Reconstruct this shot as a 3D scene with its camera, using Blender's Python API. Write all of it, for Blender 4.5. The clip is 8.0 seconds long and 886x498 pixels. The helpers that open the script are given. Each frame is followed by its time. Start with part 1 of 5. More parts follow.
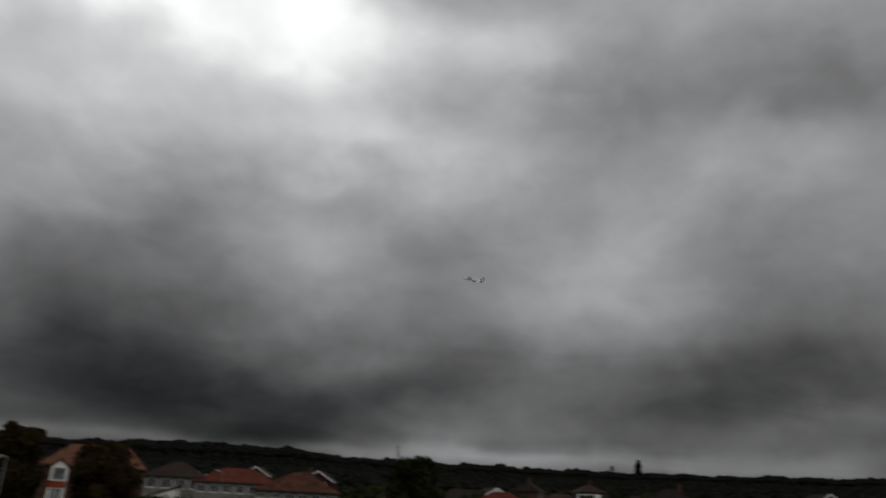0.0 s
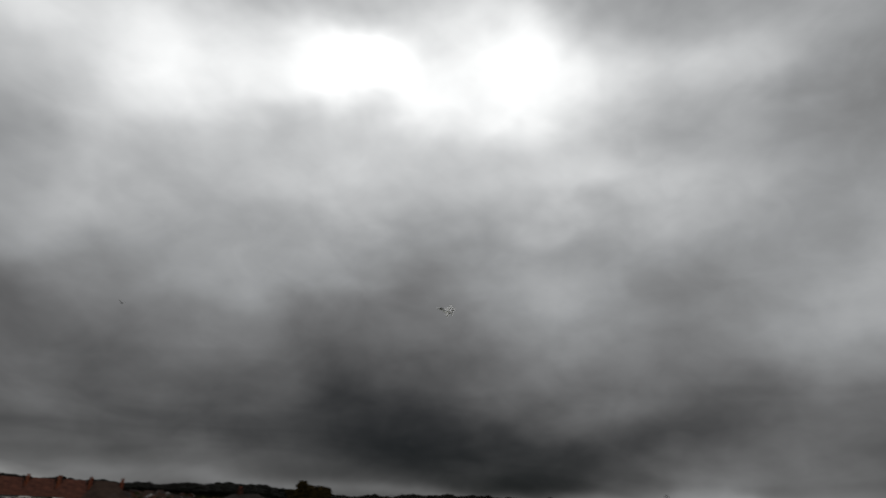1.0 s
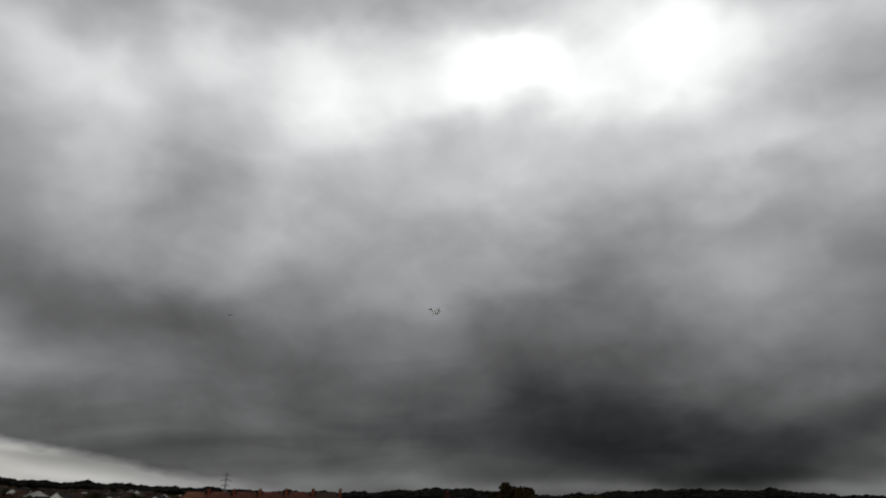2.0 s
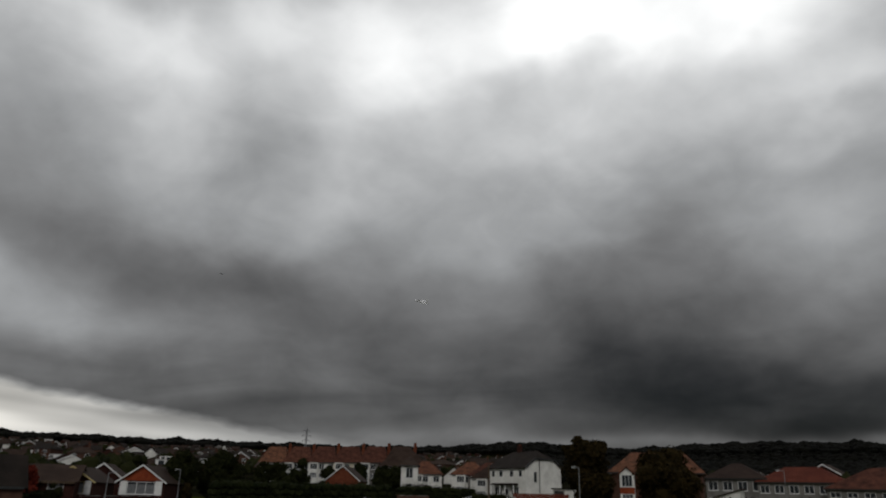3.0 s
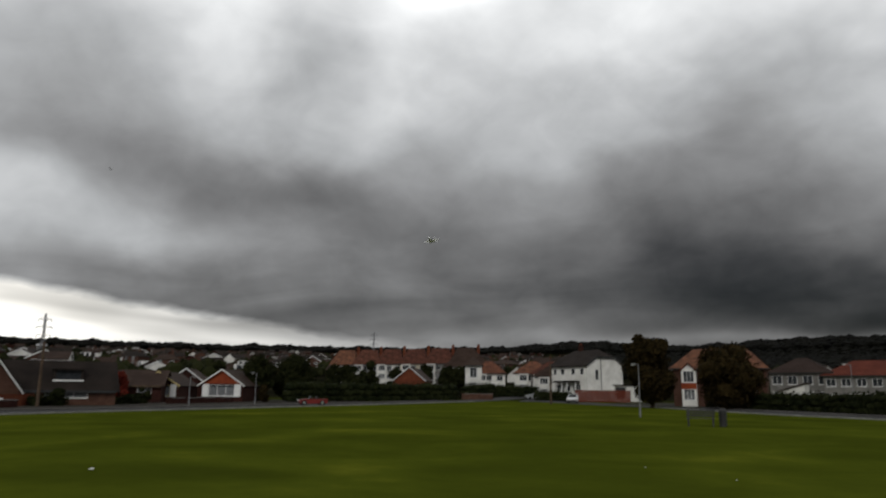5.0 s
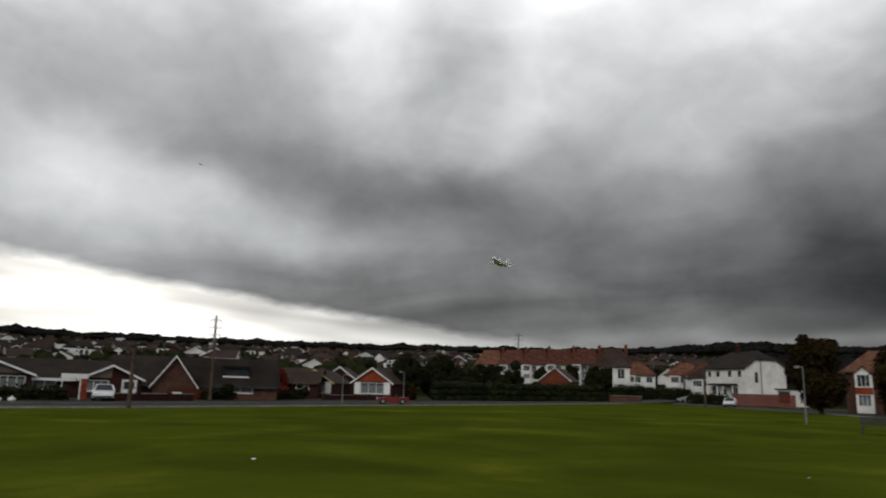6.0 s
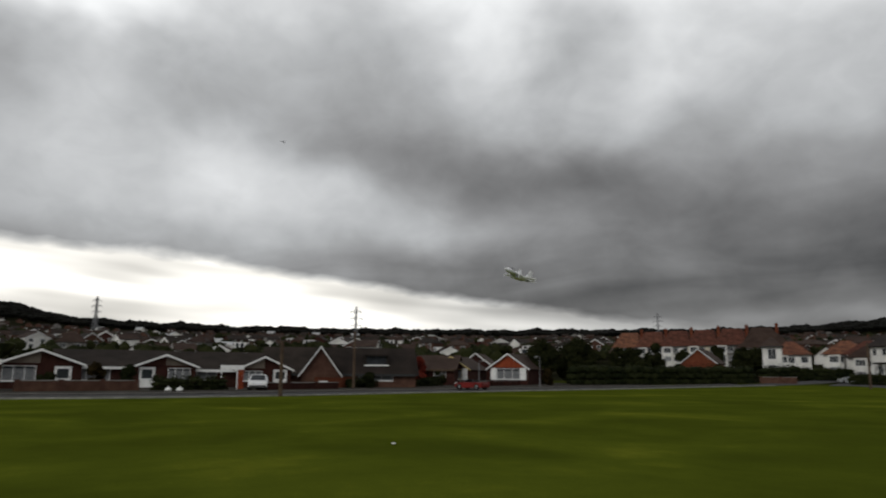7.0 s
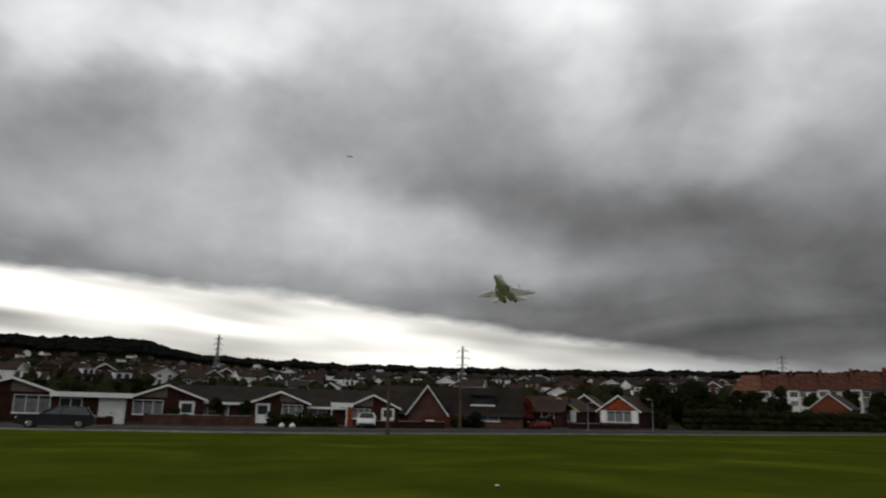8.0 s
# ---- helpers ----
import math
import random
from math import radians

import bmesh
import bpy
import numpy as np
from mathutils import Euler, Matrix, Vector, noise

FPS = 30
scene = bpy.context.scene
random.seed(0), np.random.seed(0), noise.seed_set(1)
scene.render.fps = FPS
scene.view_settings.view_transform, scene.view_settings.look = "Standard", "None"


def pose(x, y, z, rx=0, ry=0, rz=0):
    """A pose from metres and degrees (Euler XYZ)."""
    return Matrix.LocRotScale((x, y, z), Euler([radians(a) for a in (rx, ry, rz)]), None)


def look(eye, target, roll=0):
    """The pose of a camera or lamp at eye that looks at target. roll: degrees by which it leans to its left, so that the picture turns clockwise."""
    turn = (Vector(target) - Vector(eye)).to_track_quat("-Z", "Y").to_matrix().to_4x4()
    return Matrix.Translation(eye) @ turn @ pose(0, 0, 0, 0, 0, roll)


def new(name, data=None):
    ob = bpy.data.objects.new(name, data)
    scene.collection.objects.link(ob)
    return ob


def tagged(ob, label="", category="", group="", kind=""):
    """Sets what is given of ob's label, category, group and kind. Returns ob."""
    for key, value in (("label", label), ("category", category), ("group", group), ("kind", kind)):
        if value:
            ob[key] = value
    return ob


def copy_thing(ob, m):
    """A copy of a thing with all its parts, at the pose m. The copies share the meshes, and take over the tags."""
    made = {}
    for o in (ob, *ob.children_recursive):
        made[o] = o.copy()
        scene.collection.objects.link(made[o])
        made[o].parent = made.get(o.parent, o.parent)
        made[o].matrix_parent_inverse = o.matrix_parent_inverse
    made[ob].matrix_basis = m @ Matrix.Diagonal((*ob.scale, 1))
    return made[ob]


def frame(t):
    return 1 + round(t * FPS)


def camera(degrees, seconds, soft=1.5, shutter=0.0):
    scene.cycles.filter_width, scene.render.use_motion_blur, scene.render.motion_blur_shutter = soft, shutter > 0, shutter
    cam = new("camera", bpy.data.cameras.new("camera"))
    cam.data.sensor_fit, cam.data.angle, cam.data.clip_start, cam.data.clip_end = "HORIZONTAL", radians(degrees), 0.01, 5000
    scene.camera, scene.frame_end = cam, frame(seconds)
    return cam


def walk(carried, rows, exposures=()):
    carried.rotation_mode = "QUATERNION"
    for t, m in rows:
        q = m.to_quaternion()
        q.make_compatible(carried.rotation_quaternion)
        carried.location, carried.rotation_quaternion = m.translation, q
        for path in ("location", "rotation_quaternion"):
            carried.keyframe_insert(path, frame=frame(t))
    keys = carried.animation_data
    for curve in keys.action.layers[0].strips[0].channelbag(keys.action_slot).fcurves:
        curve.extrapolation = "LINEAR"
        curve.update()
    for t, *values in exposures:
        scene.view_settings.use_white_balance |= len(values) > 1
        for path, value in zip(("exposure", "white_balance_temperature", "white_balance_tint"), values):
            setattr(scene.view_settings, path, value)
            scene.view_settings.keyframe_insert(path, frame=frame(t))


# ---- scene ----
cam = camera(63.51, 8.0, soft=2.0, shutter=0.35)
walk(cam, [
    (0.0, pose(-0.624, -0.574, 1.877, 110.186, -2.640, 1.492)),
    (0.5, pose(-0.572, -0.526, 1.875, 111.602, -2.244, 13.566)),
    (1.0, pose(-0.520, -0.479, 1.873, 112.989, -2.841, 21.461)),
    (1.5, pose(-0.468, -0.431, 1.870, 112.846, -1.378, 30.209)),
    (2.0, pose(-0.416, -0.383, 1.868, 112.410, -1.288, 36.980)),
    (3.3, pose(-0.281, -0.258, 1.862, 108.314, -1.465, 43.564)),
    (3.5, pose(-0.260, -0.239, 1.861, 108.371, -1.666, 44.226)),
    (4.0, pose(-0.208, -0.191, 1.859, 108.164, -1.623, 44.801)),
    (4.2, pose(-0.187, -0.172, 1.858, 107.750, -1.615, 44.999)),
    (5.3, pose(-0.073, -0.067, 1.853, 99.432, -1.023, 50.342)),
    (5.5, pose(-0.052, -0.048, 1.852, 100.017, -2.125, 53.174)),
    (6.0, pose(0.000, 0.000, 1.850, 101.065, -1.439, 59.121)),
    (6.5, pose(0.052, 0.048, 1.848, 100.778, -0.068, 63.047)),
    (7.0, pose(0.104, 0.096, 1.845, 99.778, -0.445, 69.876)),
    (7.5, pose(0.156, 0.144, 1.843, 101.266, -1.261, 73.725)),
    (8.0, pose(0.208, 0.191, 1.841, 102.749, -1.476, 78.289)),
], exposures=[(0.0, -0.14), (1.0, -0.06), (2.0, -0.08), (3.5, -0.02), (4.2, 0.03), (5.3, 0.58), (7.0, 0.55), (7.5, 0.43), (8.0, 0.30)])

# ---------------------------------------------------------------- sky and sun
SUN_AZ, SUN_EL = 146.0, 35.0


class Graph:
    """Small wrapper that chains math nodes."""

    def __init__(self, tree):
        self.tree, self.nodes, self.links = tree, tree.nodes, tree.links

    def put(self, sock, value):
        if isinstance(value, bpy.types.NodeSocket):
            self.links.new(value, sock)
        else:
            sock.default_value = value

    def node(self, kind, **props):
        n = self.nodes.new(kind)
        for key, value in props.items():
            if key == "noise_dimensions":
                n.noise_dimensions = value
            elif key == "data_type":
                n.data_type = value
            elif key == "blend_type":
                n.blend_type = value
        return n

    def op(self, operation, a, b=0.0, c=0.0, clamp=False):
        n = self.nodes.new("ShaderNodeMath")
        n.operation, n.use_clamp = operation, clamp
        self.put(n.inputs[0], a), self.put(n.inputs[1], b), self.put(n.inputs[2], c)
        return n.outputs[0]

    def noise(self, vector, scale, detail=4.0, rough=0.55, distortion=0.0):
        n = self.nodes.new("ShaderNodeTexNoise")
        self.put(n.inputs["Vector"], vector)
        n.inputs["Scale"].default_value, n.inputs["Detail"].default_value = scale, detail
        n.inputs["Roughness"].default_value, n.inputs["Distortion"].default_value = rough, distortion
        return n

    def ramp(self, fac, stops, smooth=False):
        n = self.nodes.new("ShaderNodeValToRGB")
        n.color_ramp.interpolation = "EASE" if smooth else "LINEAR"
        el = n.color_ramp.elements
        while len(el) < len(stops):
            el.new(0.5)
        for e, (p, col) in zip(el, stops):
            e.position, e.color = p, (*col, 1.0) if len(col) == 3 else col
        self.put(n.inputs[0], fac)
        return n.outputs[0]

    def mix(self, fac, a, b, blend="MIX"):
        n = self.nodes.new("ShaderNodeMix")
        n.data_type, n.blend_type = "RGBA", blend
        self.put(n.inputs[0], fac), self.put(n.inputs[6], a), self.put(n.inputs[7], b)
        return n.outputs[2]


def build_sky():
    world = bpy.data.worlds.new("overcast_sky")
    scene.world = world
    world.use_nodes = True
    world.node_tree.nodes.clear()
    g = Graph(world.node_tree)
    way = g.node("ShaderNodeTexCoord").outputs["Generated"]
    sep = g.node("ShaderNodeSeparateXYZ")
    g.put(sep.inputs[0], way)
    x, y, z = sep.outputs
    up = g.op("MAXIMUM", z, 0.0)
    # the cloud deck seen in perspective: a flat layer overhead
    k = g.op("DIVIDE", 1.0, g.op("ADD", up, 0.30))
    flat = g.node("ShaderNodeCombineXYZ")
    g.put(flat.inputs[0], g.op("MULTIPLY", x, k)), g.put(flat.inputs[1], g.op("MULTIPLY", y, k))
    deck = flat.outputs[0]
    round_way = g.node("ShaderNodeCombineXYZ")
    g.put(round_way.inputs[0], x), g.put(round_way.inputs[1], y), g.put(round_way.inputs[2], g.op("MULTIPLY", z, 1.45))
    puff = round_way.outputs[0]
    warp = g.noise(puff, 6.5, 3, 0.5)
    wsep = g.node("ShaderNodeSeparateColor")
    g.put(wsep.inputs[0], warp.outputs["Color"])
    w1 = g.op("SUBTRACT", wsep.outputs[0], 0.5)
    w2 = g.op("SUBTRACT", wsep.outputs[1], 0.5)
    el0 = g.op("MULTIPLY", g.op("ARCSINE", z), 180 / math.pi)
    az0 = g.op("MULTIPLY", g.op("ARCTAN2", x, y), 180 / math.pi)
    low = g.op("DIVIDE", el0, 22.0, clamp=True)
    az = g.op("ADD", az0, g.op("MULTIPLY", w1, 9.0))
    el = g.op("ADD", el0, g.op("MULTIPLY", w2, g.op("MULTIPLY_ADD", low, 6.0, 1.5)))
    # brightness of the deck by height above the horizon
    tone = g.ramp(g.op("DIVIDE", el, 90.0, clamp=True), [(p / 90.0, (v, v, v)) for p, v in SKY_HEIGHTS])
    total = g.op("ADD", tone, 0.0)
    for a0, e0, wa, we, tilt, amp in SKY_MASSES:
        da = g.op("SUBTRACT", az, a0)
        u = g.op("DIVIDE", da, wa)
        v = g.op("DIVIDE", g.op("SUBTRACT", g.op("MULTIPLY_ADD", da, -tilt, el), e0), we)
        r2 = g.op("ADD", g.op("MULTIPLY", u, u), g.op("MULTIPLY", v, v))
        total = g.op("MULTIPLY_ADD", g.op("EXPONENT", g.op("MULTIPLY", r2, -1.0)), amp, total)
    # billows and fine streaks
    n1 = g.noise(puff, 5.0, 5, 0.5, 0.25).outputs[0]
    n2 = g.noise(puff, 15.0, 5, 0.55, 0.5).outputs[0]
    total = g.op("MULTIPLY_ADD", g.op("SUBTRACT", n1, 0.5), 0.22, total)
    total = g.op("MULTIPLY_ADD", g.op("SUBTRACT", n2, 0.5), 0.085, total)
    # level layers low down, where the deck is seen edge on
    layer = g.node("ShaderNodeCombineXYZ")
    g.put(layer.inputs[0], g.op("MULTIPLY", az0, 0.055)), g.put(layer.inputs[1], g.op("MULTIPLY", el0, 0.24))
    n5 = g.noise(layer.outputs[0], 0.85, 3, 0.5, 0.9).outputs[0]
    near = g.op("DIVIDE", g.op("SUBTRACT", 15.0, el0), 9.0, clamp=True)
    total = g.op("ADD", total, g.op("MULTIPLY", g.op("MULTIPLY", g.op("SUBTRACT", n5, 0.5), 0.30), near))
    # the clear gap under the edge of the deck in the west
    n3 = g.noise(deck, 3.5, 3, 0.5).outputs[0]
    n4 = g.noise(deck, 12.0, 3, 0.5).outputs[0]
    edge = g.op("MINIMUM", g.op("MULTIPLY_ADD", g.op("ADD", az0, 90.0), -0.125, 9.0), 9.4)
    edge = g.op("MULTIPLY_ADD", g.op("SUBTRACT", n3, 0.5), 1.6, edge)
    edge = g.op("MULTIPLY_ADD", g.op("SUBTRACT", n4, 0.5), 0.6, edge)
    gap = g.op("DIVIDE", g.op("SUBTRACT", edge, el0), 0.9, clamp=True)
    west = g.op("DIVIDE", g.op("SUBTRACT", -40.0, az0), 36.0, clamp=True)
    fade = g.op("DIVIDE", g.op("SUBTRACT", 165.0, g.op("ABSOLUTE", az0)), 30.0, clamp=True)
    gap = g.op("MULTIPLY", g.op("MULTIPLY", gap, west), fade)
    lie = g.node("ShaderNodeCombineXYZ")
    g.put(lie.inputs[0], g.op("MULTIPLY", az0, 0.05)), g.put(lie.inputs[1], g.op("MULTIPLY_ADD", az0, 0.03, g.op("MULTIPLY", el0, 0.42)))
    streak = lie.outputs[0]
    bars = g.op("MULTIPLY_ADD", g.op("SUBTRACT", g.noise(streak, 1.0, 2, 0.4).outputs[0], 0.46), -1.3, 0.98)
    for a0, e0, wa, we, amp in GAP_BARS:
        u, v = g.op("DIVIDE", g.op("SUBTRACT", az, a0), wa), g.op("DIVIDE", g.op("SUBTRACT", g.op("MULTIPLY_ADD", g.op("SUBTRACT", az, a0), 0.06, el0), e0), we)
        bars = g.op("MULTIPLY_ADD", g.op("EXPONENT", g.op("MULTIPLY", g.op("ADD", g.op("MULTIPLY", u, u), g.op("MULTIPLY", v, v)), -1.0)), amp, bars)
    bars = g.op("MINIMUM", g.op("MAXIMUM", bars, 0.5), 1.06)
    total = g.op("ADD", g.op("MULTIPLY", total, g.op("SUBTRACT", 1.0, gap)), g.op("MULTIPLY", gap, bars))
    v = g.op("MINIMUM", g.op("MAXIMUM", total, 0.10), 1.08)
    lum = g.op("POWER", v, 2.25)
    tint = g.ramp(v, [(0.0, (1.02, 1.0, 1.0)), (0.35, (1.01, 1.0, 1.0)), (0.6, (0.978, 1.0, 1.018)), (1.0, (0.99, 1.0, 1.0))])
    warm = g.mix(gap, tint, (1.03, 1.0, 0.93, 1.0))
    clouds = g.mix(1.0, warm, lum, "MULTIPLY")
    sky = g.nodes.new("ShaderNodeTexSky")
    sky.sky_type, sky.sun_disc = "NISHITA", False
    sky.sun_elevation, sky.sun_rotation = radians(SUN_EL), radians(SUN_AZ)
    thin = g.mix(1.0, sky.outputs[0], (0.08, 0.08, 0.08, 1.0), "MULTIPLY")
    colour = g.mix(0.985, thin, clouds)
    bg = g.node("ShaderNodeBackground")
    g.put(bg.inputs[0], colour)
    bg.inputs[1].default_value = 1.0
    out = g.node("ShaderNodeOutputWorld")
    g.links.new(bg.outputs[0], out.inputs[0])


# brightness of the overcast by elevation, in degrees
SKY_HEIGHTS = [(0, 0.36), (5, 0.32), (8, 0.31), (12, 0.38), (18, 0.47), (25, 0.56), (33, 0.64), (42, 0.6), (55, 0.42), (90, 0.36)]
# cloud masses: azimuth, elevation, half-widths, tilt, lighter or darker
WEST_CLOUDS = [
    (-111, 26.5, 5, 3.5, 0, 0.15),
    (-108, 12.5, 9, 2.6, -0.2, 0.08),
    (-105, 22.5, 6, 4, 0.25, -0.17),
    (-103, 27.5, 20, 4.5, 0.25, 0.13),
    (-100, 26, 9, 2.6, 0.25, 0.14),
    (-94, 12.5, 22, 8, 0, 0.24),
    (-92, 20, 6, 4, 0.25, -0.07),
    (-85, 16.5, 5, 3.5, 0, 0.08),
    (-78, 27, 5, 3.5, 0, -0.06),
    (-75, 17, 9, 2.6, -0.2, -0.11),
    (-73, 11.5, 14, 3, -0.2, 0.12),
    (-73, 33, 9, 2.6, -0.2, 0.11),
    (-66, 23.5, 6, 4, -0.2, 0.16),
    (-65, 30.5, 7, 6, 0.25, 0.15),
    (-65, 35, 5, 3.5, 0, -0.08),
    (-60, 35.5, 5, 3.5, 0, 0.18),
]
MIDDLE_CLOUDS = [
    (-58, 15, 9, 2.6, -0.2, -0.09),
    (-58, 11.5, 5, 3.5, 0, 0.08),
    (-58, 25, 5, 3.5, 0, -0.08),
    (-54, 22.5, 6, 4, 0.25, 0.15),
    (-52, 21.5, 14, 3, -0.2, 0.02),
    (-51, 29, 9, 2.6, 0.25, 0.06),
    (-49, 33.5, 6, 4, 0.25, 0.16),
    (-44, 17.5, 9, 2.6, 0.25, 0.06),
    (-41, 14, 7, 6, 0.25, 0.04),
    (-39, 20.5, 9, 2.6, -0.2, 0.05),
    (-37, 33.5, 22, 8, 0.25, 0.24),
    (-36, 31, 9, 2.6, 0.25, -0.11),
    (-34, 35.5, 5, 3.5, 0, 0.12),
    (-31, 27, 9, 5, 0.25, 0.09),
    (-28, 36.5, 9, 2.6, -0.2, 0.18),
    (-23, 19.5, 9, 2.6, 0.25, -0.07),
]
EAST_CLOUDS = [
    (-21, 7, 14, 6, -0.2, -0.14),
    (-16, 37.5, 7, 6, -0.2, 0.32),
    (-15, 12.5, 9, 2.6, 0.25, 0.07),
    (-14, 20, 7, 6, -0.2, 0.17),
    (-13, 24, 9, 2.6, 0.25, -0.09),
    (-10, 28, 14, 3, 0, 0.14),
    (-7, 8.5, 9, 2.6, 0.25, -0.11),
    (-5, 4.5, 14, 3, 0, 0.09),
    (0, 35.5, 9, 2.6, 0, 0.09),
    (4, 31.5, 14, 3, 0, -0.08),
    (10, 16.5, 7, 6, 0.25, 0.17),
    (23, 32.5, 20, 4.5, 0, -0.13),
    (23, 25, 9, 2.6, 0.25, 0.07),
    (24, 9.5, 9, 2.6, 0, -0.08),
    (24, 6, 9, 2.6, 0.25, 0.08),
    (32, 29.5, 6, 4, -0.2, -0.12),
]
# smaller lights and darks in the same deck
FINE_CLOUDS_WEST = [
    (-111, 15, 14, 6, -0.2, -0.03),
    (-96, 19, 9, 5, -0.2, 0.06),
    (-84, 17, 5, 3.5, -0.2, -0.05),
    (-84, 29, 14, 6, 0.25, 0.1),
    (-78, 15, 10, 2.5, 0.25, 0.04),
    (-75, 9, 10, 2.5, 0.25, 0.05),
    (-75, 29, 10, 2.5, 0.25, 0.04),
    (-69, 25, 5, 3.5, -0.2, -0.06),
    (-66, 7, 10, 2.5, 0.25, -0.04),
    (-60, 33, 5, 3.5, -0.2, -0.04),
    (-57, 19, 10, 2.5, 0, 0.04),
    (-54, 23, 12, 4, 0, -0.06),
    (-51, 37, 10, 2.5, 0.25, 0.1),
]
FINE_CLOUDS_EAST = [
    (-42, 37, 14, 6, -0.2, 0.09),
    (-33, 19, 10, 2.5, 0.25, -0.05),
    (-30, 37, 7, 3.5, 0.25, 0.06),
    (-21, 23, 9, 5, -0.2, 0.06),
    (-12, 5, 10, 2.5, 0, -0.05),
    (-9, 9, 10, 2.5, 0, 0.07),
    (-9, 37, 5, 3.5, 0.25, 0.09),
    (-6, 25, 5, 3.5, -0.2, 0.06),
    (-3, 31, 14, 6, 0.25, 0.05),
    (0, 37, 10, 2.5, -0.2, 0.05),
    (3, 31, 5, 3.5, 0.25, 0.07),
    (21, 23, 14, 6, -0.2, -0.05),
    (27, 11, 10, 2.5, 0.25, -0.04),
]
# the wide light sky to the south-east, behind the field
REST_OF_SKY = [(125, 20, 78, 30, 0, 0.28), (-8, 4.0, 36, 0.7, 0, 0.14)]
SKY_MASSES = REST_OF_SKY + WEST_CLOUDS + MIDDLE_CLOUDS + EAST_CLOUDS + FINE_CLOUDS_WEST + FINE_CLOUDS_EAST
# thin grey bars across the clear gap: azimuth, elevation, half-widths, darkening
GAP_BARS = [(-109, 5.4, 10, 0.9, -0.34), (-76, 6.2, 8, 0.7, -0.22), (-64, 4.8, 7, 0.6, -0.25)]
build_sky()

sun_data = bpy.data.lights.new("sun", "SUN")
sun_data.energy, sun_data.angle, sun_data.color = 0.5, radians(20), (1.0, 0.97, 0.92)
sun = new("sun", sun_data)
sun_way = Vector((math.sin(radians(SUN_AZ)) * math.cos(radians(SUN_EL)), math.cos(radians(SUN_AZ)) * math.cos(radians(SUN_EL)), math.sin(radians(SUN_EL))))
sun.matrix_basis = look(sun_way * 300, (0, 0, 0))

# ---------------------------------------------------------------- materials
def surface(name, dark, light, rough=0.8, scale=2.0, fine=30.0, bump=0.15, vary=0.0, metal=0.0, stops=None, rows=0.0):
    """A weathered surface: two tones by coarse noise, grain by fine noise, optional courses and per-object variation."""
    m = bpy.data.materials.new(name)
    m.use_nodes = True
    g = Graph(m.node_tree)
    b = g.nodes["Principled BSDF"]
    at = g.node("ShaderNodeTexCoord").outputs["Object"]
    big = g.noise(at, scale, 4, 0.6).outputs[0]
    grain = g.noise(at, fine, 3, 0.6).outputs[0]
    f = g.op("MULTIPLY_ADD", g.op("SUBTRACT", grain, 0.5), 0.55, big)
    col = g.ramp(f, stops or [(0.33, dark), (0.67, light)])
    height = grain
    if rows:
        sep = g.node("ShaderNodeSeparateXYZ")
        g.put(sep.inputs[0], at)
        line = g.op("PINGPONG", g.op("MULTIPLY", sep.outputs[2], 1.0 / rows), 0.5)
        joint = g.op("LESS_THAN", line, 0.07)
        col = g.mix(g.op("MULTIPLY", joint, 0.45), col, tuple(c * 0.55 for c in dark) + (1.0,))
        height = g.op("MULTIPLY_ADD", line, 1.2, g.op("MULTIPLY", grain, 0.4))
    if vary:
        info = g.node("ShaderNodeObjectInfo").outputs["Random"]
        hsv = g.node("ShaderNodeHueSaturation")
        g.put(hsv.inputs["Value"], g.op("MULTIPLY_ADD", info, 2 * vary, 1 - vary))
        g.put(hsv.inputs["Hue"], g.op("MULTIPLY_ADD", info, 0.05 * vary, 0.5 - 0.025 * vary))
        g.put(hsv.inputs["Color"], col)
        col = hsv.outputs[0]
    g.put(b.inputs["Base Color"], col)
    b.inputs["Roughness"].default_value, b.inputs["Metallic"].default_value = rough, metal
    if rough > 0.7:
        b.inputs["Specular IOR Level"].default_value = 0.12
    if bump:
        bn = g.node("ShaderNodeBump")
        bn.inputs["Strength"].default_value, bn.inputs["Distance"].default_value = bump, 0.03
        g.put(bn.inputs["Height"], height)
        g.put(b.inputs["Normal"], bn.outputs[0])
    return m


def leafy(name, dark, light, vary=0.35):
    """Foliage: tone by island, so that each leaf clump differs."""
    m = bpy.data.materials.new(name)
    m.use_nodes = True
    g = Graph(m.node_tree)
    b = g.nodes["Principled BSDF"]
    at = g.node("ShaderNodeTexCoord").outputs["Object"]
    isle = g.node("ShaderNodeNewGeometry").outputs["Random Per Island"]
    n = g.noise(at, 0.7, 3, 0.6).outputs[0]
    f = g.op("ADD", g.op("MULTIPLY", isle, vary * 1.6), g.op("MULTIPLY", n, 1 - vary))
    g.put(b.inputs["Base Color"], g.ramp(f, [(0.25, dark), (0.75, light)]))
    b.inputs["Roughness"].default_value = 0.85
    b.inputs["Specular IOR Level"].default_value = 0.04
    return m


